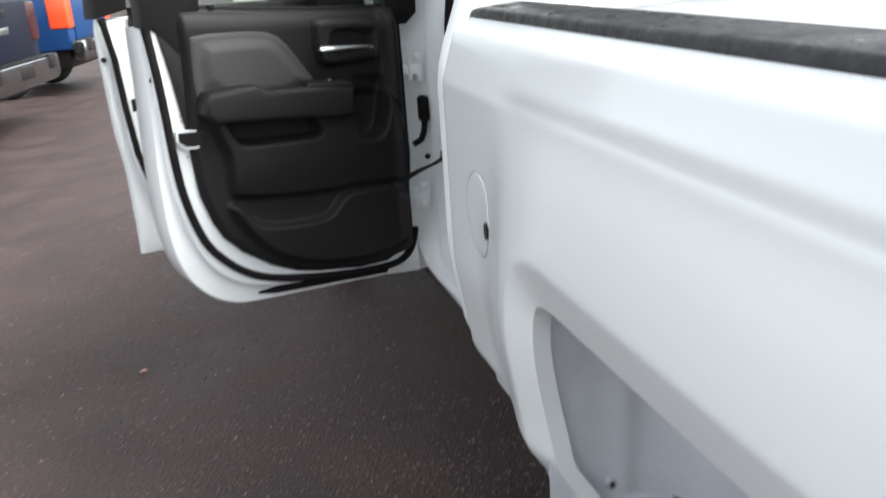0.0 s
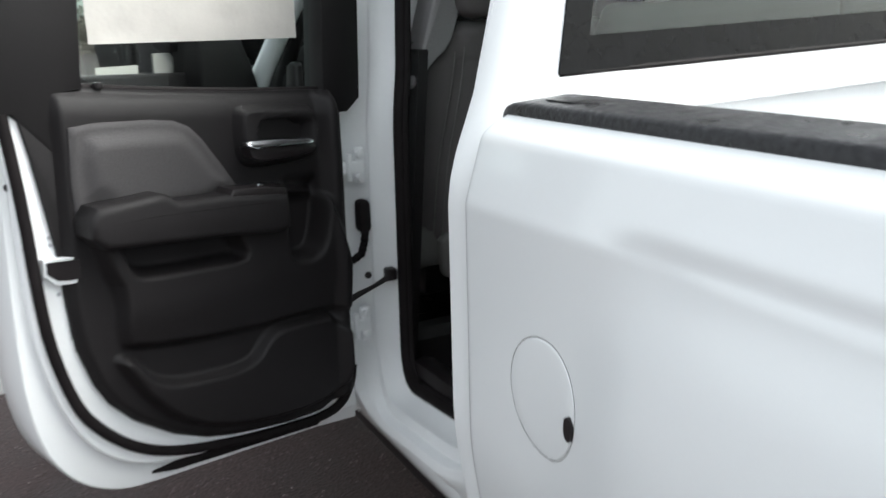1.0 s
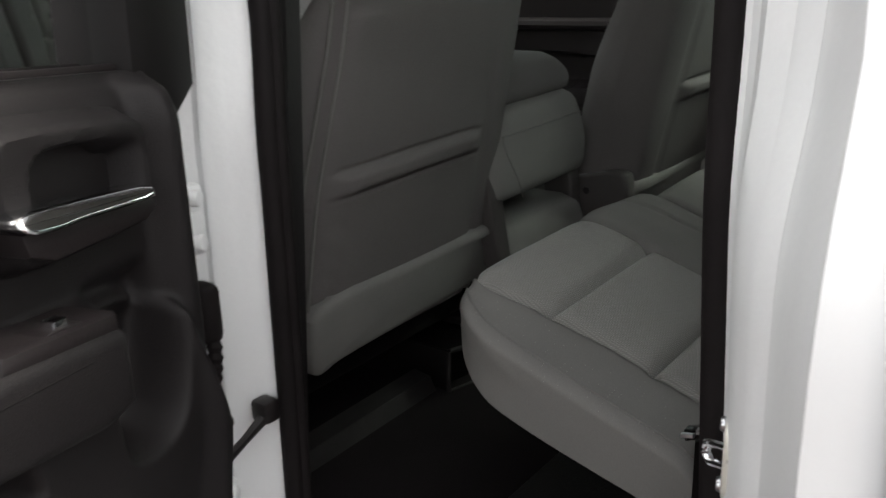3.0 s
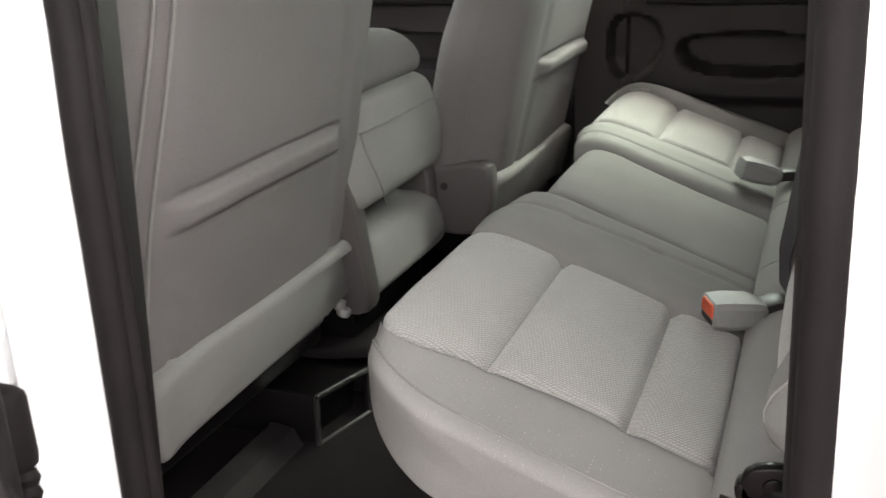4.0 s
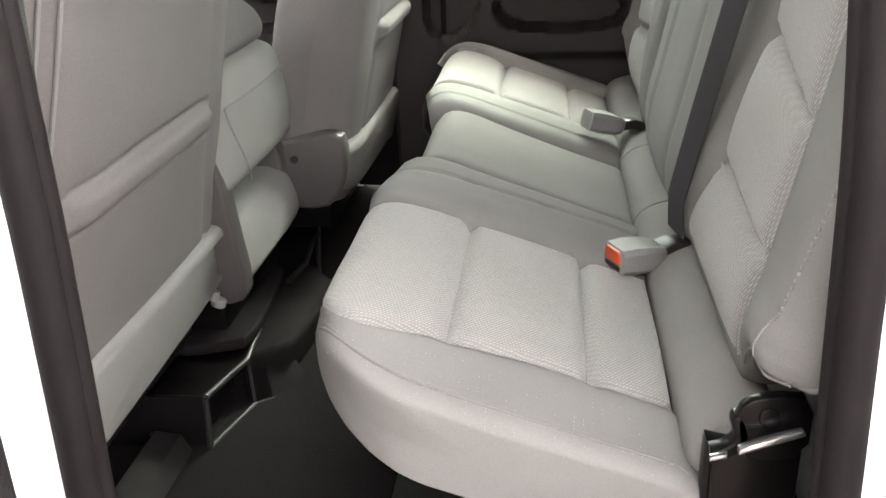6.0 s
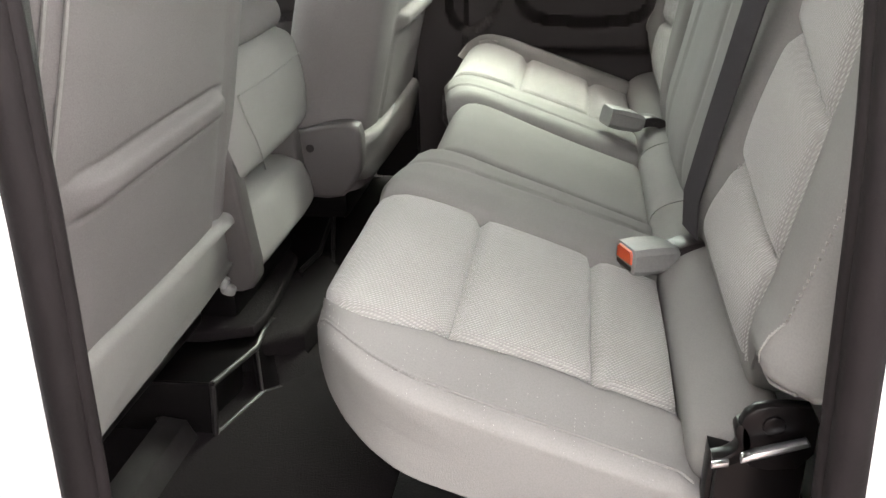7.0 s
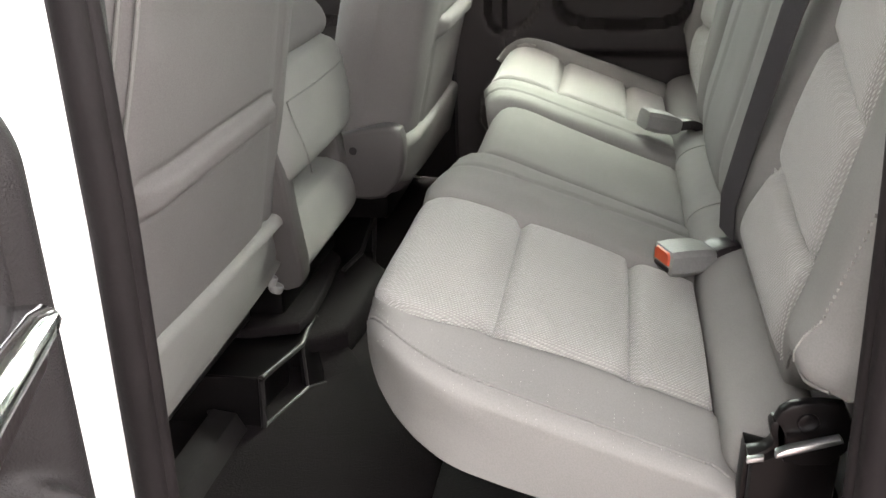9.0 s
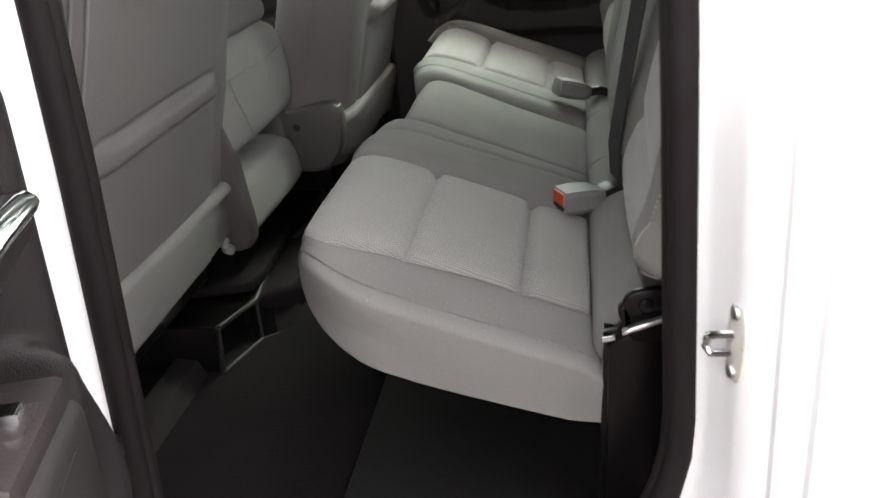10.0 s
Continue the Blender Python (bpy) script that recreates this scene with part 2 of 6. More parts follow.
def cylinder(center, axis, r, h, seg=24, bm=None, r2=None, bevel=0.0):
    bm = bm or bmesh.new()
    q = Vector((0, 0, 1)).rotation_difference(Vector(axis).normalized())
    made = bmesh.ops.create_cone(bm, cap_ends=True, segments=seg, radius1=r, radius2=r if r2 is None else r2, depth=h, matrix=Matrix.LocRotScale(center, q, None))["verts"]
    if bevel:
        edges = [e for e in {e for v in made for e in v.link_edges} if any(len(f.verts) > 4 for f in e.link_faces)]
        bmesh.ops.bevel(bm, geom=edges, offset=bevel, segments=2, affect="EDGES", profile=0.5)
    return bm


def loft(rows, cap=True, bm=None, ring=True):
    """Skins a list of equally long rows of points; ring: each row closes on itself."""
    bm = bm or bmesh.new()
    vs = [[bm.verts.new(p) for p in row] for row in rows]
    m = len(vs[0])
    for a, b in zip(vs, vs[1:]):
        for k in range(m if ring else m - 1):
            bm.faces.new((a[k], a[(k + 1) % m], b[(k + 1) % m], b[k]))
    if cap and ring:
        bm.faces.new(vs[0])
        bm.faces.new(vs[-1])
    return bm


def step(x, a, b):
    t = min(1.0, max(0.0, (x - a) / (b - a)))
    return t * t * (3 - 2 * t)


def signed(poly, u, w):
    """Distance to a closed outline, positive inside."""
    inside, best = False, 1e9
    n = len(poly)
    for i in range(n):
        (x0, y0), (x1, y1) = poly[i], poly[(i + 1) % n]
        dx, dy = x1 - x0, y1 - y0
        k = max(0.0, min(1.0, ((u - x0) * dx + (w - y0) * dy) / (dx * dx + dy * dy + 1e-12)))
        best = min(best, (x0 + k * dx - u) ** 2 + (y0 + k * dy - w) ** 2)
        if (y0 > w) != (y1 > w) and u < x0 + (w - y0) / (y1 - y0) * dx:
            inside = not inside
    return math.sqrt(best) * (1 if inside else -1)


def sheet(outline, cell, height):
    """A flat outline cut into a grid of cells, each point raised by height(u, w); gives (u, w, height)."""
    bm = bmesh.new()
    bm.faces.new([bm.verts.new((u, w, 0)) for u, w in outline])
    us, ws = [p[0] for p in outline], [p[1] for p in outline]
    for axis, vals in ((0, us), (1, ws)):
        k = max(1, round((max(vals) - min(vals)) / cell))
        rest = bm.faces[:]
        for i in range(1, k):
            c = min(vals) + (max(vals) - min(vals)) * i / k + 1.3e-5
            co, no = [0, 0, 0], [0, 0, 0]
            co[axis], no[axis] = c, 1
            geom = {f for f in rest} | {e for f in rest for e in f.edges} | {v for f in rest for v in f.verts}
            made = bmesh.ops.bisect_plane(bm, geom=list(geom), plane_co=co, plane_no=no, dist=1e-6)["geom"]
            rest = [f for f in made if isinstance(f, bmesh.types.BMFace) and any(v.co[axis] > c + 1e-5 for v in f.verts)]
    for v in bm.verts:
        v.co.z = height(v.co.x, v.co.y)
    return bm


def remap(bm, f):
    for v in bm.verts:
        v.co = f(v.co)
    return bm


def thicken(bm, way):
    """Gives a sheet its thickness by drawing its rim back along way."""
    geom = bmesh.ops.extrude_face_region(bm, geom=bm.faces[:])["geom"]
    for v in geom:
        if isinstance(v, bmesh.types.BMVert):
            v.co += Vector(way)
    return bm

# ---- ground ----


ASPHALT = mat("wet_brown_asphalt", (0.0600, 0.0430, 0.0410), 0.6, spec=0.13, mottle=0.32, mottle_scale=2.6, grain=0.75, grain_scale=120, bump=0.008, bump_scale=95, rough_var=0.18)
bm = bmesh.new()
bmesh.ops.create_grid(bm, x_segments=40, y_segments=40, size=60)
for v in bm.verts:
    d = v.co.length
    v.co *= 1 + 12 * step(d, 30, 60)
tagged(link("ground", bm, ASPHALT, smooth=False), "wet dark brown-grey asphalt of a car lot", "ground", kind="structure")



def scattered(name, count, low, high, material, label, seed):
    """Stone chips lying loose on the asphalt, gathered in drifts, each a small uneven octahedron."""
    rng = random.Random(seed)
    verts, faces = [], []
    while len(faces) < count * 8:
        x, y = rng.uniform(-2.6, 1.4), rng.uniform(0.9, 6.5)
        drift = 0.5 + 0.9 * noise.noise((x * 2.3, y * 2.3, seed)) + 0.6 * noise.noise((x * 11, y * 11, seed))
        if rng.random() > max(0.06, drift):
            continue
        s = low + (high - low) * rng.random() ** 2.5
        q = Euler((rng.uniform(-0.5, 0.5), rng.uniform(-0.5, 0.5), rng.uniform(0, 6))).to_matrix()
        k = len(verts)
        for d in ((1, 0, 0), (0, 1, 0), (-1, 0, 0), (0, -1, 0), (0, 0, 0.7), (0, 0, -0.7)):
            verts.append(Vector((x, y, s * 0.45)) + q @ Vector(d) * s * rng.uniform(0.6, 1.2))
        for i in range(4):
            j = (i + 1) % 4
            faces += [(k + i, k + j, k + 4), (k + j, k + i, k + 5)]
    me = bpy.data.meshes.new(name)
    me.from_pydata(verts, [], faces)
    me.materials.append(material)
    tagged(new(name, me), label, "gravel", kind="stuff")


scattered("grit", 2600, 0.0014, 0.0052, mat("pale_grit", (0.33, 0.285, 0.26), 0.6, mottle=0.7, mottle_scale=30), "pale grit and small stones scattered on wet asphalt", 4)
scattered("chippings", 26000, 0.0024, 0.0068, mat("brown_chippings", (0.115, 0.085, 0.079), 0.6, mottle=0.7, mottle_scale=25), "fine brown stone chippings bedded in wet asphalt", 9)
bm = bmesh.new()
bmesh.ops.create_icosphere(bm, subdivisions=2, radius=0.011, matrix=Matrix.LocRotScale((-0.425, 3.21, 0.006), None, (1.2, 0.8, 0.7)))
tagged(link("pebble", bm, mat("pink_stone", (0.45, 0.25, 0.2), 0.7)), "small reddish pebble lying on the asphalt", "stone")

# ---- the white pickup: body ----
truck = new("pickup_truck")
truck.location = ORIGIN
tagged(truck, "white extended-cab pickup truck with its doors standing open", "pickup truck")
XC = 1.435


def mirror_x(v):
    return Vector((2 * XC - v[0], v[1], v[2]))


# side of the bed: a pressed skin with a swelling fender, a crease and a squared wheel arch
def bed_x(y, z):
    x = 0.418
    x += 0.036 * max(0.0, z - 1.255) / 0.117 + 0.026 * step(z, 1.338, 1.374) ** 1.5
    x += 0.030 * step(z, 0.92, 0.66) + 0.05 * step(z, 0.70, 0.585)
    ahead = step(y, 1.25, 1.12)
    x -= 0.007 * ahead * step(z, 1.262, 1.04)
    low = 0.003 * step(y, 1.02, 1.22)
    x += 0.0075 * ahead * (min(1.0, max(0.0, 1.290 - low - z) / 0.026) ** 1.5 - step(z, 1.263 - low, 1.15))
    d = signed(ARCH, y, z)
    x -= 0.034 * step(d, -0.34, -0.055)
    x += 0.021 * min(1.0, max(0.0, d + 0.072) / 0.072)
    x += 0.020 * step(y, 1.525, 1.545) ** 2
    return x


ARCH = [(1.034, 0.30), (1.034, 0.90), (1.032, 0.935), (1.026, 0.960), (1.014, 0.978), (0.992, 0.988), (0.95, 0.992), (0.10, 0.992), (0.03, 0.985), (-0.01, 0.955), (-0.03, 0.90), (-0.06, 0.30)]
outline = [(1.545, 0.585), (1.545, 1.330), (1.535, 1.358), (1.515, 1.372), (-0.55, 1.372), (-0.55, 0.585), (-0.085, 0.585), (-0.03, 0.90), (-0.01, 0.955),
           (0.03, 0.985), (0.10, 0.992), (0.95, 0.992), (0.992, 0.988), (1.014, 0.978), (1.026, 0.960), (1.032, 0.935), (1.034, 0.90), (1.034, 0.77), (1.006, 0.585)]
bm = sheet(outline, 0.007, lambda u, w: 0)
remap(bm, lambda c: Vector((bed_x(c.x, c.y), c.x, c.y)))
thicken(bm, (0.03, 0, 0))
bed = part("bed_side", bm, WHITE, truck, "glossy white pressed-steel bed side, beaded with damp", angle=50)
bm = sheet(outline, 0.03, lambda u, w: 0)
remap(bm, lambda c: mirror_x((bed_x(c.x, c.y), c.x, c.y)))
thicken(bm, (-0.03, 0, 0))
part("bed_side", bm, WHITE, truck, angle=50)
# inner walls of the bed, its floor, front wall and tailgate
for x0, x1 in ((0.585, 0.60), (2 * XC - 0.60, 2 * XC - 0.585)):
    part("bed_inner_wall", box(x0, x1, -0.53, 1.50, 0.80, 1.372, 0.004), WHITE_IN, truck)
part("bed_floor", box(0.60, 2 * XC - 0.60, -0.53, 1.50, 0.78, 0.80), CAP, truck)
bm = prism([(1.498, 0.80), (1.498, 1.352), (1.470, 1.358), (1.470, 1.378), (1.520, 1.378), (1.520, 0.80)], 0.56, 2 * XC - 0.56, "yzx", 0.004)
part("bed_front_wall", bm, WHITE, truck, "white bed bulkhead with a rolled top lip")
part("tailgate", box(0.46, 2 * XC - 0.46, -0.585, -0.535, 0.78, 1.385, 0.02, 3), WHITE, truck)
bm = prism([(-0.60, 0.52), (-0.60, 0.70), (-0.76, 0.70), (-0.80, 0.66), (-0.80, 0.56), (-0.76, 0.50)], 0.45, 2 * XC - 0.45, "yzx", 0.02, 3)
part("rear_bumper", bm, CHROME, truck, "chromed steel rear bumper")


def rail_cap(flip):
    """A ribbed black plastic cap that hooks over the bed's edge."""
    prof = [(0.479, 1.368), (0.4815, 1.384), (0.484, 1.388), (0.489, 1.3905), (0.566, 1.394), (0.575, 1.392), (0.580, 1.386), (0.580, 1.34), (0.572, 1.34), (0.572, 1.374), (0.50, 1.374)]
    rows = []
    for y, k in [(-0.55, 1.0)] + [(-0.5 + 0.02 * i, 1.0) for i in range(98)] + [(1.475, 1.0), (1.50, 0.95), (1.515, 0.85), (1.524, 0.70), (1.527, 0.45)]:
        rows.append([Vector((x, y, 1.368 + (z - 1.368) * k if z > 1.368 else z)) for x, z in prof])
    bm = loft(rows)
    if flip:
        remap(bm, mirror_x)
    return bm


cap = part("bed_rail_cap", rail_cap(False), CAP, truck, "black textured plastic bed rail cap, wet", angle=40)
part("stake_pocket_cover", box(0.505, 0.558, 1.40, 1.46, 1.3920, 1.3940, 0.0006), CAP, cap)
part("bed_rail_cap", rail_cap(True), CAP, truck, angle=40)

# wheelhouse behind the arch: a pressed shell that turns from its front wall into its inner wall
for flip in (False, True):
    plan = flow([(0.425, 1.050), (0.500, 1.052), (0.590, 1.040), (0.640, 0.985), (0.650, 0.85), (0.650, 0.10), (0.600, -0.05), (0.425, -0.09)], 3)
    rows = []
    for z, k in ((0.585, 0.0), (0.66, 0.0), (0.80, 0.0), (0.92, 0.01), (0.98, 0.03), (1.03, 0.09), (1.05, 0.20)):
        rows.append([Vector((x, y + (0.48 - y) * k - 0.010 * math.exp(-((x - 0.558) / 0.022) ** 2) * step(y, 0.8, 1.0) * step(z, 0.95, 0.75), z)) for x, y in plan])
    bm = loft(rows, ring=False, cap=False)
    bm.faces.new([v for v in bm.verts if v.co.z > 1.045])
    if flip:
        remap(bm, mirror_x)
    house = part("wheelhouse", bm, WELL, truck, "grey-white painted steel wheelhouse", angle=40)
    bm = prism([(0.44, 1.046), (0.52, 1.044), (0.60, 1.018), (0.64, 0.96), (0.66, 0.96), (0.66, 1.07), (0.44, 1.07)], 0.572, 0.588, "xyz", 0.003)
    part("lower_flange", remap(bm, mirror_x if flip else straight), WELL, house)
for x, z, r in ((0.472, 0.658, 0.006), (0.535, 0.612, 0.011), (0.610, 0.612, 0.006)):
    part("bolt", cylinder((x, 1.043, z), (0, 1, 0), r, 0.010, 14, bevel=0.002), WELL, truck)
    part("bolt_hole", cylinder((x, 1.038, z), (0, 1, 0), r * 0.45, 0.004, 10), BLACK, truck)
# Added closed box: blocks light so the ground beneath stays dark.
part("underbody", box(0.62, 2 * XC - 0.62, -0.50, 4.9, 0.44, 0.60, 0.02), BLACK, truck, "dark underside of the truck", place=straight)
part("frame_rail", box(0.72, 0.80, -0.5, 4.9, 0.46, 0.62, 0.01), BLACK, truck, place=straight)
part("frame_rail", box(2 * XC - 0.80, 2 * XC - 0.72, -0.5, 4.9, 0.46, 0.62, 0.01), BLACK, truck, place=straight)

# fuel door: a round flap in a shallow gap, with a finger notch
FY, FZ, FR = 1.333, 1.037, 0.0785
ring = [(bed_x(FY + FR * math.cos(a), FZ + FR * math.sin(a)) + 0.0005, FY + FR * math.cos(a), FZ + FR * math.sin(a)) for a in [i * math.tau / 64 for i in range(64)]]
bm = bmesh.new()
rows = []
for k in (0.0, 0.35, 0.7, 0.93, 0.97, 0.985):
    rows.append([Vector((bed_x(FY + FR * k * math.cos(a), FZ + FR * k * math.sin(a)) - (0.0018 if k < 0.95 else 0.0012 if k < 0.98 else -0.002), FY + FR * k * math.cos(a), FZ + FR * k * math.sin(a)))
                 for a in [i * math.tau / 64 for i in range(64)]])
bm = loft(rows[1:], cap=False)
bm.verts.ensure_lookup_table()
bm.faces.new(bm.verts[:64])
flap = part("fuel_door", bm, WHITE, truck, "round white fuel filler flap, shut")
# Grey ring laid on the skin to paint the shade in the gap.
part("flap_gap_rubber", tube(ring, 0.0009, 6, True), GREY_PLASTIC, flap, "dark gap round the flap")
notch = [(FY - 0.069 + a, FZ - 0.009 + b) for a, b in ((-0.008, -0.012), (-0.001, -0.019), (0.008, -0.012), (0.008, 0.009), (0.0, 0.016), (-0.008, 0.009))]
nx = bed_x(FY - 0.069, FZ - 0.009)
bm = prism(smoothed(notch, 2), nx - 0.0055, nx + 0.002, "yzx")
part("finger_notch", bm, BLACK, flap, "black finger notch")

# ---- the cab ----


def tumble(z):
    """How far the cab's sides lean in above the waist."""
    return 0.29 * max(0.0, z - 1.24) * step(z, 1.18, 1.40)


def tuck(z):
    """How far the lower body turns under."""
    return 0.030 * step(z, 0.92, 0.66) + 0.05 * step(z, 0.72, 0.585)


# rear door opening: one frame swept round the seal's line
def opening_loop():
    corners = [(1.738, 1.80, 0.09), (1.682, 0.715, 0.27), (2.256, 0.665, 0.10), (2.244, 1.32, 1.2), (2.332, 1.80, 0.09)]
    pts = []
    n = len(corners)
    for i, (y, z, r) in enumerate(corners):
        p, a, b = Vector((y, z)), Vector(corners[i - 1][:2]), Vector(corners[(i + 1) % n][:2])
        da, db = (a - p).normalized(), (b - p).normalized()
        half = da.angle(db) / 2
        cut = r / math.tan(half)
        c = p + (da + db).normalized() * (r / math.sin(half))
        s, e = p + da * cut - c, p + db * cut - c
        a0, a1 = math.atan2(s.y, s.x), math.atan2(e.y, e.x)
        turn = (a1 - a0 + math.pi) % math.tau - math.pi
        for k in range(11):
            a = a0 + turn * k / 10
            pts.append(c + Vector((math.cos(a), math.sin(a))) * r)
    out = []
    for i, p in enumerate(pts):
        q = pts[(i + 1) % len(pts)]
        k = max(1, round((q - p).length / 0.03))
        out += [p.lerp(q, j / k) for j in range(k)]
    return out


LOOP = opening_loop()


def loop_normals(pts):
    out = []
    for i, p in enumerate(pts):
        d = pts[(i + 1) % len(pts)] - pts[i - 1]
        out.append(Vector((-d.y, d.x)).normalized() * -1)
    mid = Vector((1.97, 1.25))
    if (pts[0] - mid).dot(out[0]) < 0:
        out = [-v for v in out]
    return out


NORMALS = loop_normals(LOOP)
# across the frame, from the seal outwards: distance and depth, for the rear post, the sill and the middle post
REAR = [(0.0, 0.622), (0.010, 0.614), (0.016, 0.604), (0.027, 0.560), (0.029, 0.553), (0.040, 0.537), (0.050, 0.526), (0.051, 0.517), (0.056, 0.511), (0.071, 0.499), (0.073, 0.491), (0.080, 0.482), (0.092, 0.456), (0.11, 0.426)]
SILL = [(0.0, 0.622), (0.010, 0.612), (0.018, 0.600), (0.022, 0.584), (0.024, 0.570), (0.034, 0.566), (0.044, 0.562), (0.047, 0.550), (0.049, 0.540), (0.058, 0.535), (0.066, 0.533), (0.072, 0.535), (0.082, 0.545), (0.11, 0.57)]
POST = [(0.0, 0.640), (0.010, 0.635), (0.018, 0.629), (0.032, 0.613), (0.044, 0.594), (0.049, 0.590), (0.054, 0.594), (0.060, 0.591), (0.070, 0.576), (0.080, 0.560), (0.088, 0.545), (0.096, 0.520), (0.106, 0.508), (0.13, 0.505)]
rows = []
for p, nrm in zip(LOOP, NORMALS):
    wr, ws, wf = max(0.0, -nrm.x) ** 2, max(0.0, -nrm.y) ** 2, max(0.0, nrm.x) ** 2
    wt_ = max(0.0, nrm.y) ** 2
    tot = wr + ws + wf + wt_
    row = []
    for a, b, c in zip(REAR, SILL, POST):
        d = (a[0] * (wr + wt_) + b[0] * ws + c[0] * wf) / tot
        x = (a[1] * (wr + wt_) + b[1] * ws + c[1] * wf) / tot
        full = max(0.06, p.x - 1.596)
        d += (d * (full / 0.11 - 1) + 0.055 * d * (1 - d / 0.11) * 4 * step(p.y, 1.25, 1.37)) * wr / tot
        q = p + nrm * d
        row.append(Vector((x + tuck(q.y) * wr / tot * step(d, 0.03, 0.11) + tumble(q.y) * (1 - 0.62 * (wf + wr * max(0.0, 1 - d / 0.06)) / tot), q.x, q.y)))
    rows.append(row)
bm = loft(rows + [rows[0]], ring=False, cap=False)
bmesh.ops.remove_doubles(bm, verts=bm.verts, dist=1e-5)
part("door_opening_frame", bm, WHITE_IN, truck, "white painted rear door jamb with a stepped flange", angle=22)


def loop_line(offset, x):
    return [(x + 0.018 * max(0.0, n.x) ** 2 + tumble(p.y + n.y * offset) * (1 - 0.62 * n.x ** 2), p.x + n.x * offset, p.y + n.y * offset) for p, n in zip(LOOP, NORMALS)]


bm = tube(loop_line(-0.004, 0.626), 0.0135, 10, True, across=(1, 0, 0))
seal = part("door_seal", bm, RUBBER, truck, "black bulb rubber weatherstrip round the door opening", angle=60)
part("seal_lip", tube(loop_line(-0.012, 0.637), 0.009, 8, True, across=(1, 0, 0)), RUBBER, seal, angle=60)

# the cab's rear corner and back wall
back_prof = [(0.426, 1.596), (0.428, 1.585), (0.434, 1.572), (0.446, 1.560), (0.462, 1.553), (0.485, 1.550), (0.54, 1.549)]


def cab_back(z):
    return 0.24 * max(0.0, z - 1.40) * 0.35


zs = [0.64 + 0.04 * i for i in range(30)]
for flip in (False, True):
    rows = [[Vector((x + tumble(z) + tuck(z), y + cab_back(z), z)) for x, y in back_prof] for z in zs]
    bm = loft(rows, ring=False, cap=False)
    if flip:
        remap(bm, mirror_x)
    part("cab_corner", bm, WHITE, truck, "white rear corner post of the cab")
WX0, WZ0, WZ1 = 0.582, 1.415, 1.72
FRIT = mat("black_glass_border", (0.004, 0.004, 0.0045), 0.3, mottle=0.3, mottle_scale=20, rough_var=0.2, bump=0.0006, bump_scale=60, spec=0.12)


def back_sheet(x0, x1, z0, z1, y, r=0.0, n=6):
    rows = []
    for i in range(n + 1):
        z = z0 + (z1 - z0) * i / n
        a, b = (x0 + tumble(z), x1 - tumble(z))
        rows.append([Vector((a + (b - a) * k / 12, y + cab_back(z), z)) for k in range(13)])
    return loft(rows, ring=False, cap=False)


part("cab_back_panel", thicken(back_sheet(0.54, 2 * XC - 0.54, 0.56, WZ0 - 0.004, 1.549), (0, 0.02, 0)), WHITE, truck, "white sheet-metal back wall of the cab")
part("cab_back_header", thicken(back_sheet(0.54, 2 * XC - 0.54, WZ1, 1.80, 1.549), (0, 0.02, 0)), WHITE, truck)
for flip in (False, True):
    bm = bmesh.new()
    rows = [[Vector((0.589 + 0.187 * (z - 1.42), 1.545 + cab_back(z), z)), Vector((WX0 + 0.052 + 0.19 * (z - 1.415), 1.545 + cab_back(z), z))] for z in [WZ0 + (WZ1 - WZ0 + 0.01) * i / 8 for i in range(9)]]
    bm = thicken(loft(rows, ring=False, cap=False), (0, 0.02, 0))
    if flip:
        remap(bm, mirror_x)
    part("window_border", bm, FRIT, truck, "black border printed along the rear glass")
rows = [[Vector((WX0 + 0.17 * (z - 1.415) + (2 * XC - 2 * WX0 - 0.34 * (z - 1.415)) * k / 8, 1.556 + cab_back(z), z)) for k in range(9)] for z in [WZ0 + (WZ1 - WZ0) * i / 4 for i in range(5)]]
rear_glass = part("rear_window", loft(rows, ring=False, cap=False), GLASS_REAR, truck, "dark tinted rear window, wet outside")
rim = [(WX0 + 0.02, 1.555, WZ0), (2 * XC - WX0 - 0.02, 1.555, WZ0), (2 * XC - WX0 - 0.09, 1.557 + cab_back(WZ1), WZ1), (WX0 + 0.09, 1.557 + cab_back(WZ1), WZ1)]
part("window_rubber", tube(resample(rim + rim[:1], 0.1)[:-1], 0.008, 6, True), RUBBER, rear_glass)
part("window_band", thicken(back_sheet(0.56, 2 * XC - 0.56, WZ0 - 0.001, WZ0 + 0.052, 1.5475), (0, 0.002, 0)), FRIT, rear_glass, "black printed border band")

# roof, header, posts, windscreen, bonnet, front: plain, they close the truck
roof_rows = []
for y, z in ((1.60, 1.80), (1.62, 1.84), (1.72, 1.875), (2.0, 1.895), (2.4, 1.90), (2.75, 1.885), (2.95, 1.86), (3.02, 1.83)):
    w = XC - 0.66 + (0.04 if z < 1.85 else 0)
    roof_rows.append([Vector((XC + w * math.sin(a) , y, z - 0.09 * (1 - math.cos(a)))) for a in [radians(-90 + 180 * k / 16) for k in range(17)]])
part("roof", thicken(loft(roof_rows, ring=False, cap=False), (0, 0, -0.02)), WHITE, truck, "white cab roof")
part("headliner", box(0.72, 2 * XC - 0.72, 1.62, 2.95, 1.765, 1.775), HEADLINER, truck, "pale grey headliner")
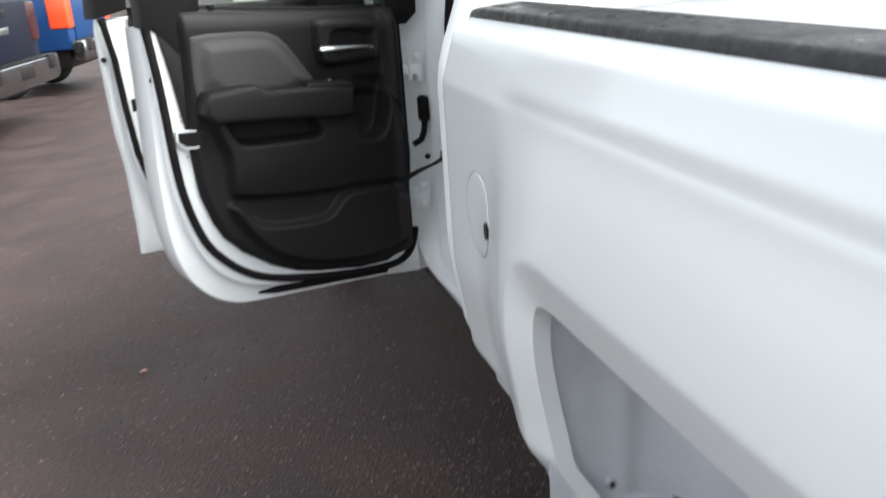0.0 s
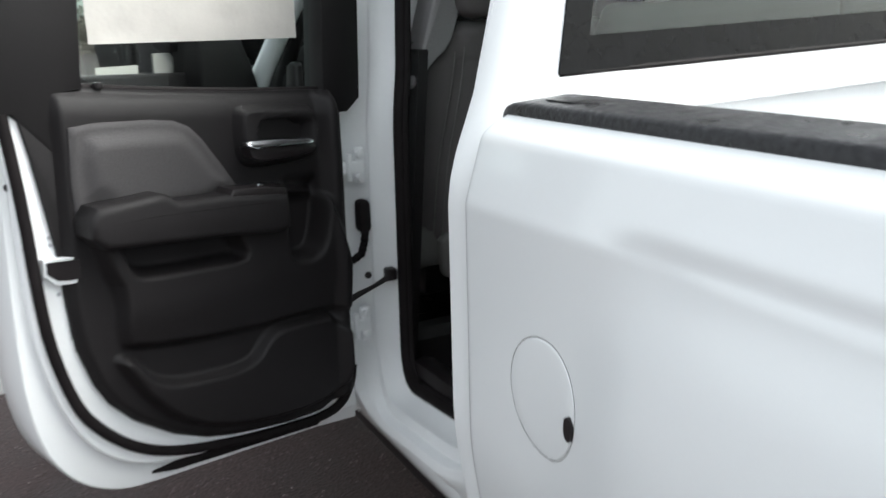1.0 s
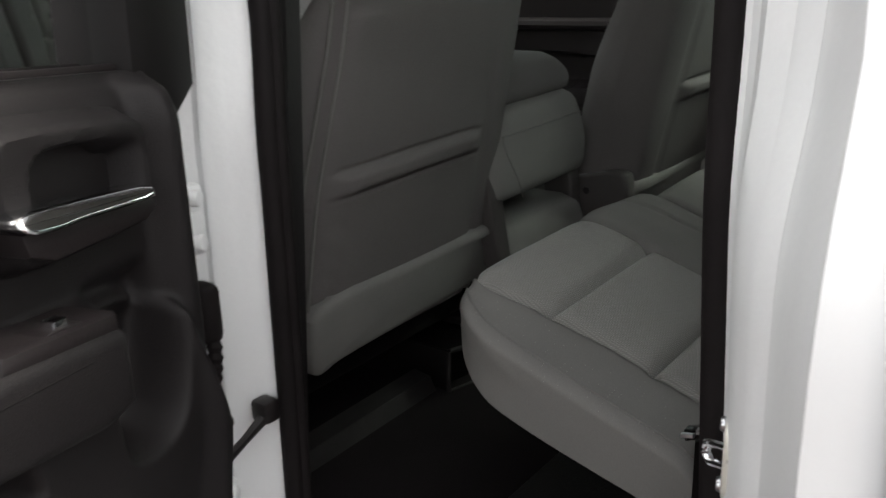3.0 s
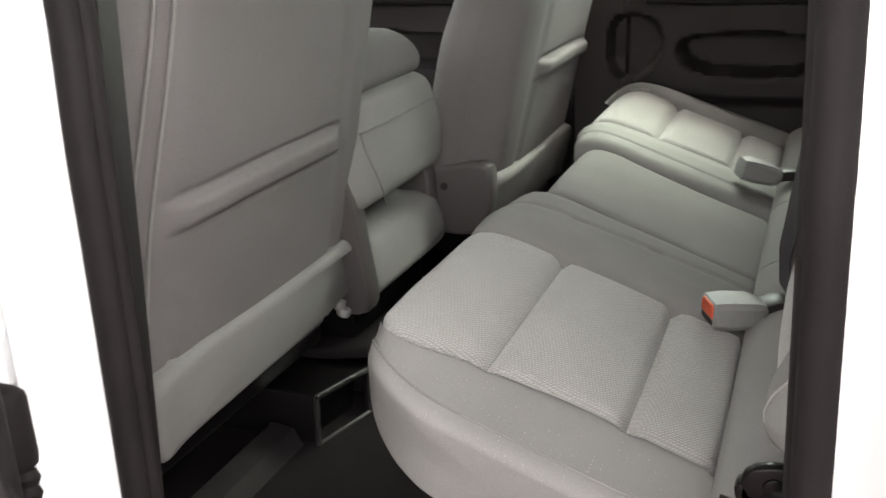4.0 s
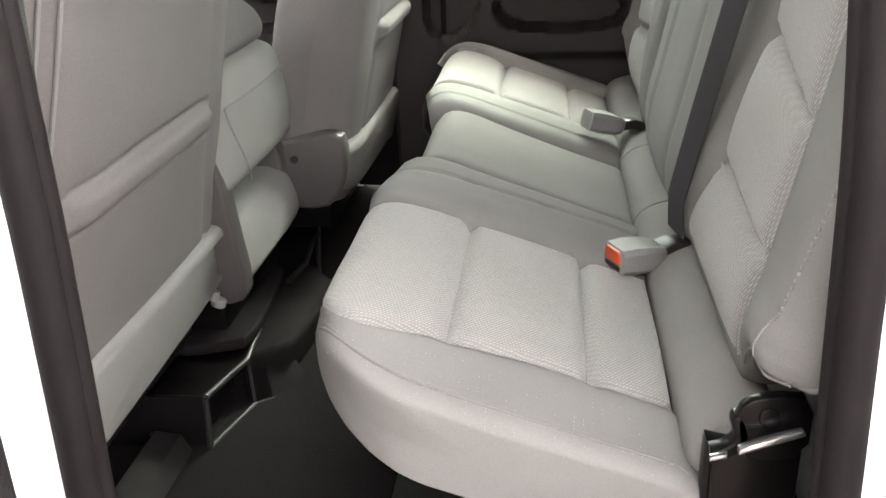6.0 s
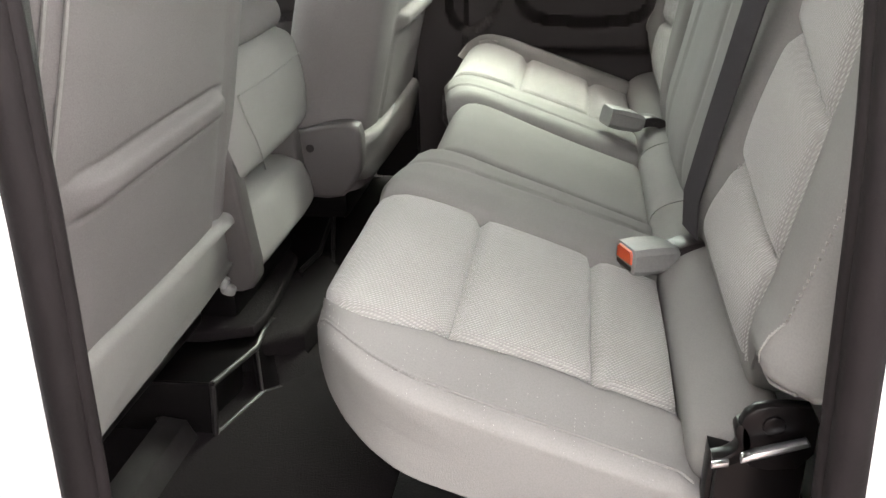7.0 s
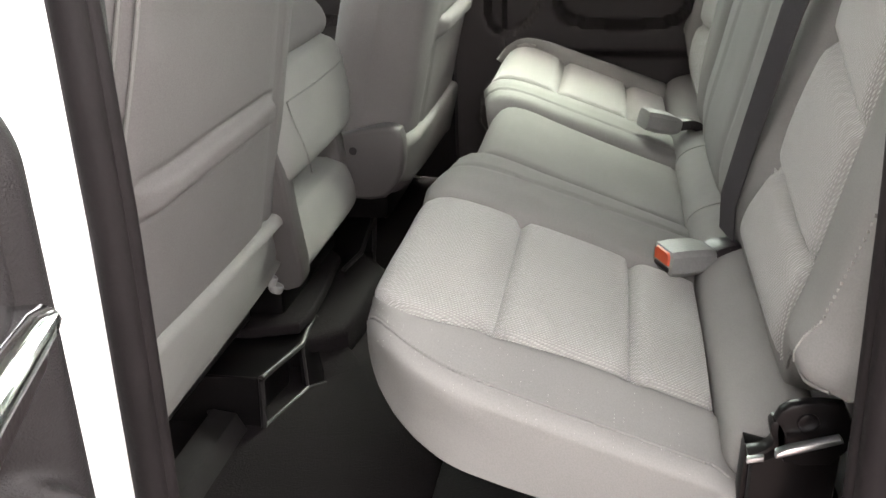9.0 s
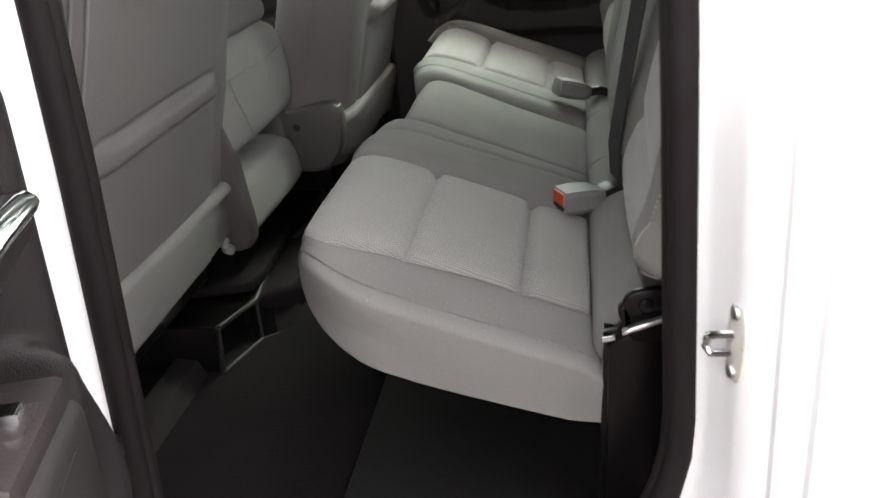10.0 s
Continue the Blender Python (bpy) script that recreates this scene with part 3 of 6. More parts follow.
for flip in (False, True):
    f = mirror_x if flip else straight
    # middle post between the doors, above and inside the frame
    bm = prism(smoothed([(0.668, 1.345), (0.676, 1.350), (0.705, 1.405), (0.735, 1.430), (0.742, 1.50), (0.742, 1.80), (0.668, 1.80)], 1), 2.270, 2.360, "xzy", 0.008, 3)
    remap(bm, lambda c: f(Vector((c.x + tumble(c.z), c.y, c.z))))
    part("middle_post_trim", bm, PILLAR_TRIM, truck, "pale grey plastic trim of the middle post")
    bm = prism([(0.655, 2.262), (0.655, 2.36), (0.685, 2.37), (0.692, 2.30), (0.68, 2.265)], 0.70, 1.432, "xyz", 0.006)
    remap(bm, lambda c: f(Vector((c.x + tumble(c.z), c.y, c.z))))
    part("middle_post_trim", bm, TRIM, truck, "charcoal lower trim of the middle post")
    bm = prism([(0.505, 2.36), (0.52, 2.46), (0.66, 2.45), (0.66, 2.36)], 0.56, 1.80, "xyz", 0.01)
    remap(bm, lambda c: f(Vector((c.x + tumble(c.z), c.y, c.z))))
    part("middle_post", bm, WHITE_IN, truck)
    bm = tube([f(Vector(p)) for p in ((0.632, 3.385, 1.20), (0.638, 3.355, 1.30), (0.658, 3.325, 1.36), (0.690, 3.27, 1.45), (0.755, 3.14, 1.63), (0.80, 3.03, 1.81))], [0.040, 0.038, 0.034, 0.033, 0.033, 0.033], 12, across=(1, 0, 0))
    part("windscreen_post", bm, WHITE, truck, "white windscreen post")
    bm = prism([(0.625, 3.42), (0.637, 3.36), (0.660, 3.335), (0.710, 3.345), (0.720, 3.42)], 0.56, 1.26, "xyz", 0.010, 3)
    remap(bm, f)
    part("hinge_post", bm, WHITE_IN, truck, "white painted front hinge post")
    bm = tube([f(Vector(p)) for p in ((0.735, 3.39, 1.30), (0.765, 3.30, 1.46), (0.85, 3.00, 1.78))], 0.026, 10)
    part("windscreen_post_trim", bm, DASH, truck)
    bm = box(0.66, 0.80, 1.62, 3.0, 1.75, 1.80, 0.02)
    remap(bm, f)
    part("roof_rail", bm, WHITE_IN, truck)
    bm = prism([(0.552, 0.60), (0.556, 0.575), (0.58, 0.53), (0.62, 0.51), (0.66, 0.53), (0.66, 0.63), (0.56, 0.63)], 1.60, 3.62, "xzy", 0.008)
    remap(bm, f)
    part("rocker", bm, WHITE, truck, "white rocker sill")
    # front wing
    bm = prism([(3.58, 0.55), (3.58, 1.30), (3.66, 1.36), (4.80, 1.26), (5.0, 1.18), (5.03, 0.70), (4.62, 0.62), (4.60, 0.90), (4.45, 0.99), (3.83, 0.99), (3.70, 0.90), (3.66, 0.55)], 0.43, 0.60, "yzx", 0.03, 3)
    remap(bm, f)
    part("front_wing", bm, WHITE, truck, "white front wing")
bm = loft([[Vector((x, y, z)) for x, z in ((0.58, z0 - 0.03), (0.70, z0 + 0.03), (XC, z0 + 0.06), (2 * XC - 0.70, z0 + 0.03), (2 * XC - 0.58, z0 - 0.03))] for y, z0 in ((3.70, 1.36), (4.2, 1.33), (4.8, 1.27), (5.0, 1.20))], ring=False, cap=False)
part("bonnet", thicken(bm, (0, 0, -0.02)), WHITE, truck, "white bonnet")
part("grille", box(0.62, 2 * XC - 0.62, 4.98, 5.06, 0.78, 1.18, 0.02), CHROME, truck)
part("front_bumper", box(0.46, 2 * XC - 0.46, 4.95, 5.14, 0.50, 0.74, 0.04, 3), CHROME, truck)
part("bulkhead", box(0.60, 2 * XC - 0.60, 3.60, 3.64, 0.55, 1.32), BLACK, truck)
bm = loft([[Vector((XC + w * s, y - 0.05 * (1 - abs(s)) * -1, z)) for s in (-1, -0.5, 0, 0.5, 1)] for y, z, w in ((3.62, 1.33, 0.86), (3.32, 1.57, 0.76), (3.02, 1.81, 0.64))], ring=False, cap=False)
part("windscreen", bm, GLASS, truck, "clear windscreen")


# far side of the cab: a shut rear door and front door with windows, seen from inside
FX = 2 * XC - 0.62
for name, y0, y1 in (("rear_door", 1.62, 2.30), ("front_door", 2.38, 3.55)):
    u0, u1 = y0, y1
    hollow = smoothed([(y0 + 0.10, 1.065), (y0 + 0.10, 1.160), (y1 - 0.31, 1.160), (y1 - 0.26, 1.13), (y1 - 0.30, 1.065)], 2)
    cup = smoothed([(y1 - 0.22, 1.20), (y1 - 0.24, 1.11), (y1 - 0.17, 1.04), (y1 - 0.10, 1.06), (y1 - 0.10, 1.20)], 2)
    low = smoothed([(y0 + 0.1, 0.75), (y0 + 0.1, 0.9), (y1 - 0.3, 0.92), (y1 - 0.1, 0.97), (y1 - 0.08, 0.75)], 2)

    def far_height(u, w):
        h = 0.0
        h += 0.03 * step(signed([(u0, 1.0), (u0, 1.24), (u1 - 0.14, 1.24), (u1 - 0.14, 1.0)], u, w), -0.005, 0.015)
        h -= 0.07 * step(signed(hollow, u, w), -0.004, 0.010)
        h -= 0.04 * step(signed(cup, u, w), -0.004, 0.008)
        h += 0.03 * step(signed(low, u, w), -0.004, 0.01)
        return max(h, -0.05)

    bm = sheet([(y0, 0.68), (y1, 0.68), (y1, 1.385), (y0, 1.40)], 0.008, far_height)
    remap(bm, lambda c: Vector((FX - c.z, c.x, c.y)))
    # Lighter than the open door's trim: missing light is put into this tone.
    fd = part(name, bm, TRIM_TOP, truck, "charcoal plastic inner panel of a shut door", angle=50)
    bm = prism([(y0, 0.60), (y1, 0.60), (y1, 1.38), (y0, 1.38)], FX + 0.062, 2 * XC - 0.44, "yzx", 0.02)
    part("outer_skin", bm, WHITE, fd)
    bm = tube([(FX - 0.05, y0 + 0.12, 1.245), (FX - 0.05, y1 - 0.20, 1.245)], 0.035, 10, flat=0.5)
    part("armrest", bm, TRIM_TOP, fd)
    bm = prism(smoothed([(y1 - 0.30, 1.26), (y1 - 0.30, 1.37), (y1 - 0.14, 1.37), (y1 - 0.14, 1.26)], 2), FX - 0.035, FX - 0.01, "yzx", 0.004)
    part("handle_bezel", bm, TRIM_TOP, fd)
    part("door_handle", tube([(FX - 0.045, y1 - 0.29, 1.300), (FX - 0.05, y1 - 0.15, 1.306)], 0.008, 8), CHROME, fd, "chrome inside door handle")
    bm = bmesh.new()
    for a, b, c, d in ((y0, 1.40, y0 + 0.07, 1.78), (y1 - 0.07, 1.385, y1, 1.78), (y0, 1.74, y1, 1.79)):
        box(FX - 0.02, FX + 0.04, a, c, b, d, 0.006, bm=bm)
    remap(bm, lambda c: Vector((c.x - tumble(c.z), c.y, c.z)))
    part("window_frame", bm, TRIM, fd)
    bm = loft([[Vector((FX + 0.01 - tumble(z), y, z)) for y in (y0 + 0.05, y1 - 0.05)] for z in (1.38, 1.5, 1.6, 1.76)], ring=False, cap=False)
    part("window_pane", bm, GLASS_FAR, fd)


# wheels
def wheel(x, y, sign):
    tyre = part("wheel", tube([(x, y + 0.30 * math.cos(a), 0.40 + 0.30 * math.sin(a)) for a in [i * math.tau / 40 for i in range(40)]], 0.10, 12, True, 1.15, across=(1, 0, 0)), TYRE, truck, "black tyre on an alloy rim", place=straight)
    bm = cylinder((x - sign * 0.02, y, 0.40), (1, 0, 0), 0.215, 0.16, 32, bevel=0.012)
    for k in range(6):
        a = k * math.tau / 6
        cylinder((x - sign * 0.10, y + 0.12 * math.cos(a), 0.40 + 0.12 * math.sin(a)), (1, 0, 0), 0.035, 0.02, 12, bm=bm)
    part("rim", bm, ALLOY, tyre, place=straight)


for wx, sg in ((0.56, 1), (2 * XC - 0.56, -1)):
    for wy in (0.48, 4.13):
        wheel(wx, wy, sg)

# ---- the open rear door ----
# door places: along from the hinge (u), up (z), and out from the inner face (n)
DA = radians(18.5)


def door_place(hinge, angle):
    c, s = math.cos(angle), math.sin(angle)
    return lambda v: Vector((hinge[0] - c * v[0] + s * v[2], hinge[1] - s * v[0] - c * v[2], v[1]))


in_door = door_place((0.555, 2.266), DA)


def dpart(name, bm, material, parent, label="", angle=35.0):
    return part(name, bm, material, parent, label, in_door, angle=angle)


skin = [(0.030, 0.590)] + flow([(0.15, 0.607), (0.39, 0.627), (0.55, 0.639), (0.62, 0.650), (0.69, 0.695), (0.735, 0.765), (0.755, 0.86), (0.757, 0.98), (0.752, 1.10), (0.745, 1.25)], 3) + [(0.742, 1.375), (-0.01, 1.340), (0.030, 1.315)]
bm = prism(skin, -0.14, -0.022, "xyz", 0.006)
rear_door = dpart("rear_door", bm, WHITE, truck, "white rear door standing wide open, charcoal trim inside", 40)
inset = [(0.045, 0.632)] + flow([(0.15, 0.640), (0.38, 0.660), (0.53, 0.680), (0.61, 0.712), (0.672, 0.775), (0.708, 0.86), (0.732, 0.97), (0.736, 1.10), (0.734, 1.25)], 3) + [(0.735, 1.372), (0.045, 1.33)]
dpart("inner_panel", prism(inset, -0.024, 0.0, "xyz", 0.006, 3), WHITE_IN, rear_door, "white painted inner door shell", 40)
# weatherstrip and lower rubber
line = flow([(0.735, 1.375), (0.728, 1.30), (0.722, 1.19), (0.719, 1.06), (0.711, 0.965), (0.682, 0.850), (0.645, 0.795), (0.600, 0.750), (0.550, 0.718), (0.490, 0.695), (0.365, 0.668), (0.25, 0.652), (0.16, 0.644), (0.10, 0.652), (0.066, 0.69), (0.056, 0.74)], 2)
bm = tube([(p.x, p.y, 0.006) for p in resample([(a, b, 0) for a, b in line], 0.02)], 0.0105, 8)
dpart("door_weatherstrip", bm, RUBBER, rear_door, "black rubber door weatherstrip", 60)
dpart("lower_rubber", tube([(0.55, 0.664, -0.018), (0.50, 0.6593, -0.0173), (0.15, 0.626, -0.016)], [0.003, 0.010, 0.010], 8, flat=0.6), RUBBER, rear_door)
# window frame and glass
bm = bmesh.new()
prism([(0.742, 1.375), (0.735, 1.60), (0.715, 1.78), (0.585, 1.78), (0.590, 1.55), (0.602, 1.405), (0.640, 1.40), (0.650, 1.30), (0.660, 1.30), (0.72, 1.372)], -0.06, 0.012, "xyz", 0.005, bm=bm)
dpart("window_frame", bm, FRAME_BLACK, rear_door, "black window frame of the door")
bm = prism([(0.100, 1.362), (0.090, 1.55), (0.075, 1.78), (-0.008, 1.78), (-0.008, 1.55), (0.000, 1.345), (0.035, 1.318), (0.068, 1.318)], -0.05, 0.014, "xyz", 0.005)
dpart("window_frame", bm, FRAME_BLACK, rear_door)
dpart("window_frame", prism([(0.74, 1.745), (0.72, 1.80), (0.0, 1.80), (-0.02, 1.745)], -0.06, 0.012, "xyz", 0.005), FRAME_BLACK, rear_door)
dpart("guide_strip", prism([(0.012, 1.35), (0.008, 1.74), (-0.016, 1.74), (-0.014, 1.34), (0.0, 1.325), (0.006, 1.335)], -0.10, -0.04, "xyz", 0.004), RUBBER, rear_door)
bm = loft([[Vector((u, z, -0.030)) for u in (0.05, 0.35, 0.64)] for z in (1.34, 1.55, 1.76)], ring=False, cap=False)
dpart("window_pane", bm, GLASS, rear_door, "clear door glass with rain on it")

# moulded trim panel: armrest shelf, pull pocket, cup recess and map pocket
trim_line = [(0.080, 0.735), (0.086, 0.708), (0.105, 0.685), (0.16, 0.664), (0.25, 0.668), (0.38, 0.690), (0.44, 0.706), (0.51, 0.740), (0.585, 0.795), (0.625, 0.840), (0.648, 0.885), (0.670, 0.96), (0.676, 1.05), (0.672, 1.15),
             (0.664, 1.30), (0.664, 1.411), (0.64, 1.412), (0.60, 1.408), (0.55, 1.402), (0.45, 1.3915), (0.30, 1.3795), (0.10, 1.3695), (0.058, 1.367), (0.056, 1.20), (0.058, 0.95)]
POCKET = smoothed([(0.598, 1.160), (0.591, 1.132), (0.574, 1.086), (0.552, 1.076), (0.45, 1.070), (0.352, 1.064), (0.343, 1.082), (0.366, 1.122), (0.372, 1.150)], 1)
CUP = smoothed([(0.246, 1.215), (0.246, 1.055), (0.230, 1.037), (0.189, 1.031), (0.158, 1.045), (0.143, 1.090), (0.134, 1.150), (0.134, 1.215)], 2)
SLAB = smoothed([(0.642, 1.205), (0.632, 1.160), (0.616, 1.090), (0.600, 1.060), (0.604, 0.965), (0.590, 0.945), (0.453, 0.922), (0.309, 0.910), (0.253, 0.913), (0.120, 0.902), (0.066, 0.890), (0.066, 0.950), (0.098, 1.050), (0.114, 1.110),
                 (0.122, 1.150), (0.134, 1.158), (0.160, 1.180), (0.262, 1.195)], 1)
MAP = [(0.622, 0.936), (0.586, 0.934), (0.566, 0.902), (0.548, 0.880), (0.514, 0.862), (0.45, 0.853), (0.376, 0.848), (0.338, 0.856), (0.318, 0.880), (0.296, 0.898), (0.261, 0.906), (0.100, 0.894), (0.098, 0.74), (0.150, 0.700), (0.26, 0.698), (0.40, 0.722), (0.50, 0.765), (0.565, 0.835), (0.600, 0.895)]
MAP = smoothed(MAP, 1)


def sill_line(u):
    return 1.367 + 0.02 * u + 0.083 * u * u


def trim_height(u, z):
    h = (0.030 + 0.028 * step(u, 0.136, 0.108)) * (1 - 0.8 * step(u, 0.100, 0.064))
    h *= 1 - 0.65 * (1 - step(signed(trim_line, u, z), 0.0, 0.014)) * step(u, 0.075, 0.11)
    # the upper edge rolls over towards the glass
    roll = max(0.0, 1 - (sill_line(u) - z) / 0.052)
    h -= 0.024 * roll * roll
    h += (0.018 + 0.020 * step(z, 0.90, 1.03)) * step(signed(SLAB, u, z), -0.004, 0.012) * (1 - 0.40 * step(u, 0.136, 0.108))
    h -= 0.052 * step(signed(POCKET, u, z), -0.002, 0.009)
    h -= 0.062 * step(signed(CUP, u, z), -0.002, 0.012) * step(z, 1.21, 1.14)
    h += 0.027 * step(signed(MAP, u, z), -0.001, 0.011) * (1 - 0.6 * step(z, 0.895, 0.93) * step(u, 0.30, 0.26))
    return max(h, 0.006)


bm = sheet(trim_line, 0.0033, trim_height)
inner = [v for v in bm.verts if not v.is_boundary]
for _ in range(4):
    bmesh.ops.smooth_vert(bm, verts=inner, factor=0.5, use_axis_z=True)
bm = thicken(bm, (0, 0, -0.03))
trim = dpart("trim_panel", bm, TRIM, rear_door, "moulded charcoal plastic door trim", 50)
bm = tube([(u, sill_line(u) - 0.001, -0.010) for u in [0.070 + 0.025 * i for i in range(24)]], 0.0072, 10)
dpart("glass_seal", bm, RUBBER, rear_door, "black rubber wiper seal along the glass", 60)
flange = [(0.60, 1.365), (0.712, 1.368), (0.700, 1.30), (0.690, 1.22), (0.680, 1.14), (0.677, 1.05), (0.673, 0.98), (0.60, 0.98)]
dpart("trim_flange", prism(flange, -0.002, 0.010, "xyz", 0.003), TRIM, rear_door)
insert = [(0.648, 1.185), (0.650, 1.25), (0.643, 1.346), (0.60, 1.350), (0.50, 1.346), (0.455, 1.340), (0.425, 1.326), (0.403, 1.303), (0.361, 1.242), (0.334, 1.200), (0.40, 1.196), (0.46, 1.192), (0.50, 1.20), (0.60, 1.20)]
pad = smoothed([(0.640, 1.19), (0.640, 1.335), (0.585, 1.342), (0.50, 1.338), (0.455, 1.333), (0.43, 1.322), (0.40, 1.285), (0.340, 1.19)], 1)
bm = sheet(insert, 0.006, lambda u, z: 0.033 + 0.004 * step(signed(insert, u, z), 0.0, 0.006) + 0.014 * step(signed(pad, u, z) + 0.4 * max(0.0, 1.24 - z), 0.004, 0.036))
dpart("upper_insert", thicken(bm, (0, 0, -0.02)), GREY_PAD, rear_door, "padded grey vinyl upper door insert")
rest = [(0.655, 1.170), (0.654, 1.200), (0.640, 1.219), (0.530, 1.226), (0.515, 1.222), (0.495, 1.207), (0.40, 1.203), (0.275, 1.190), (0.262, 1.182), (0.262, 1.118), (0.30, 1.112), (0.40, 1.126), (0.633, 1.146)]
armrest = dpart("armrest", prism(rest, 0.025, 0.104, "xyz", 0.014, 4), TRIM, rear_door, "charcoal padded armrest")
dpart("window_switch", prism(smoothed([(0.300, 1.196), (0.300, 1.206), (0.345, 1.209), (0.345, 1.199)], 1), 0.062, 0.092, "xyz", 0.002), BLACK, rear_door)
dpart("switch_tip", prism([(0.312, 1.204), (0.312, 1.212), (0.326, 1.213), (0.326, 1.205)], 0.074, 0.088, "xyz", 0.002), CHROME, rear_door)
dpart("switch_plate", prism([(0.268, 1.180), (0.268, 1.200), (0.385, 1.212), (0.395, 1.196)], 0.04, 0.098, "xyz", 0.006), BLACK, rear_door)
dpart("seam_line", tube([(0.648, 1.186, 0.1030), (0.55, 1.190, 0.1036), (0.40, 1.182, 0.1036), (0.31, 1.176, 0.1036)], 0.0009, 5), RUBBER, rear_door)
# handle: bezel round a dark well, chrome bar
ring_o = smoothed([(0.334, 1.326), (0.330, 1.349), (0.308, 1.356), (0.235, 1.3515), (0.165, 1.347), (0.143, 1.338), (0.139, 1.300), (0.142, 1.246), (0.166, 1.232), (0.29, 1.230), (0.315, 1.236), (0.332, 1.258), (0.335, 1.30)], 1)
WELL = smoothed([(0.294, 1.294), (0.289, 1.320), (0.275, 1.3275), (0.190, 1.324), (0.162, 1.320), (0.157, 1.300), (0.159, 1.262), (0.180, 1.256), (0.288, 1.258)], 2)
bm = sheet(ring_o, 0.0035, lambda u, z: 0.026 + 0.032 * step(signed(ring_o, u, z), -0.002, 0.014) - 0.046 * step(signed(WELL, u, z), -0.003, 0.007 + 0.022 * step(u, 0.215, 0.185)))
bezel = dpart("handle_bezel", bm, TRIM, rear_door, "charcoal handle bezel", 50)
bm = prism(smoothed([(0.338, 1.2875), (0.331, 1.2935), (0.300, 1.2925), (0.240, 1.2880), (0.186, 1.2835), (0.181, 1.2780), (0.187, 1.2722), (0.240, 1.2750), (0.282, 1.2770), (0.300, 1.2765), (0.330, 1.2790)], 1), 0.060, 0.084, "xyz", 0.0045, 4)
remap(bm, lambda c: Vector((c.x, c.y, c.z - 0.75 * (c.y - 1.2785 - 0.055 * (c.x - 0.178)))))
dpart("door_handle", bm, CHROME, rear_door, "chrome inside door handle")
bm = prism([(0.284, 1.2790), (0.178, 1.2720), (0.172, 1.262), (0.188, 1.252), (0.300, 1.250), (0.324, 1.260), (0.330, 1.2790), (0.300, 1.2790)], 0.040, 0.077, "xyz", 0.004)
dpart("handle_grip", bm, BLACK, rear_door)
dpart("lock_knob", cylinder((0.572, 1.409, 0.004), (0, 1, 0), 0.009, 0.012, 14, bevel=0.003), TRIM, rear_door)
# latch, plug, screws in the shut face
def lifted(bm):
    return remap(bm, lambda c: Vector((c.x, c.y, c.z + 0.016 * step(c.x, 0.692, 0.664) * (c.z > 0.005))))


bm = lifted(prism([(0.648, 1.086), (0.648, 1.130), (0.672, 1.131), (0.706, 1.132), (0.708, 1.104), (0.690, 1.084), (0.670, 1.085)], -0.004, 0.014, "xyz", 0.002))
latch = dpart("latch_plate", bm, WHITE_IN, rear_door, "white latch surround")
bm = lifted(prism([(0.6535, 1.093), (0.6535, 1.1255), (0.672, 1.126), (0.702, 1.1265), (0.703, 1.107), (0.688, 1.093), (0.670, 1.093)], -0.003, 0.0165, "xyz"))
dpart("latch_mouth", bm, BLACK, latch, "black latch mouth")
dpart("rubber_plug", cylinder((0.731, 1.255, -0.020), (0, 0, 1), 0.007, 0.008, 16), BLACK, rear_door)
for u, z in ((0.686, 1.165), (0.679, 1.150), (0.686, 1.152), (0.684, 1.065), (0.04, 0.618)):
    dpart("screw", cylinder((u, z, 0.0), (0, 0, 1), 0.0035, 0.004, 10), STEEL, rear_door)

# hinges, check strap and cable boot between door and post
for z, y, x in ((1.192, 2.286, 0.556), (0.828, 2.262, 0.544)):
    bm = box(x - 0.045, x + 0.012, y - 0.012, y + 0.004, z - 0.016, z + 0.012, 0.005)
    hinge = part("hinge", bm, WHITE_IN, truck, "white painted door hinge", place=straight)
    bm = cylinder((x + 0.004, y - 0.010, z + 0.026), (0.5, -1, 0), 0.010, 0.012, 12, bevel=0.002)
    cylinder((x + 0.004, y - 0.010, z - 0.026), (0.5, -1, 0), 0.010, 0.012, 12, bm=bm, bevel=0.002)
    box(x - 0.008, x + 0.018, y - 0.010, y + 0.010, z - 0.042, z + 0.042, 0.008, bm=bm)
    part("hinge_leaf", bm, WHITE_IN, hinge, place=straight)
    part("hinge_pin", cylinder((x - 0.022, y - 0.012, z), (0, 0, 1), 0.007, 0.06, 12, bevel=0.002), WHITE_IN, hinge, place=straight)
bm = tube([(0.495, 2.242, 0.892), (0.530, 2.246, 0.905), (0.570, 2.250, 0.916), (0.600, 2.252, 0.928), (0.622, 2.258, 0.936)], [0.010, 0.008, 0.006, 0.008, 0.010], 8, flat=0.8)
strap = part("check_strap", bm, BLACK, truck, "black door check strap", place=straight)
part("strap_anchor", box(0.602, 0.628, 2.243, 2.272, 0.922, 0.952, 0.006), BLACK, strap, place=straight)
bm = box(0.554, 0.584, 2.275, 2.315, 1.036, 1.112, 0.012, 3)
boot = part("cable_boot", bm, RUBBER, truck, "black rubber cable boot", place=straight)
pts = [(0.567, 2.280, 1.041), (0.562, 2.276, 1.016), (0.550, 2.268, 0.991), (0.526, 2.262, 0.981)]
pts = resample(pts, 0.006)
bm = tube(pts, [0.010 if i % 2 else 0.0075 for i in range(len(pts))], 10)
part("corrugated_sleeve", bm, RUBBER, boot, place=straight)
part("post_plug", cylinder((0.566, 2.272, 0.938), (-0.6, -1, 0), 0.008, 0.006, 14), BLACK, truck, place=straight)

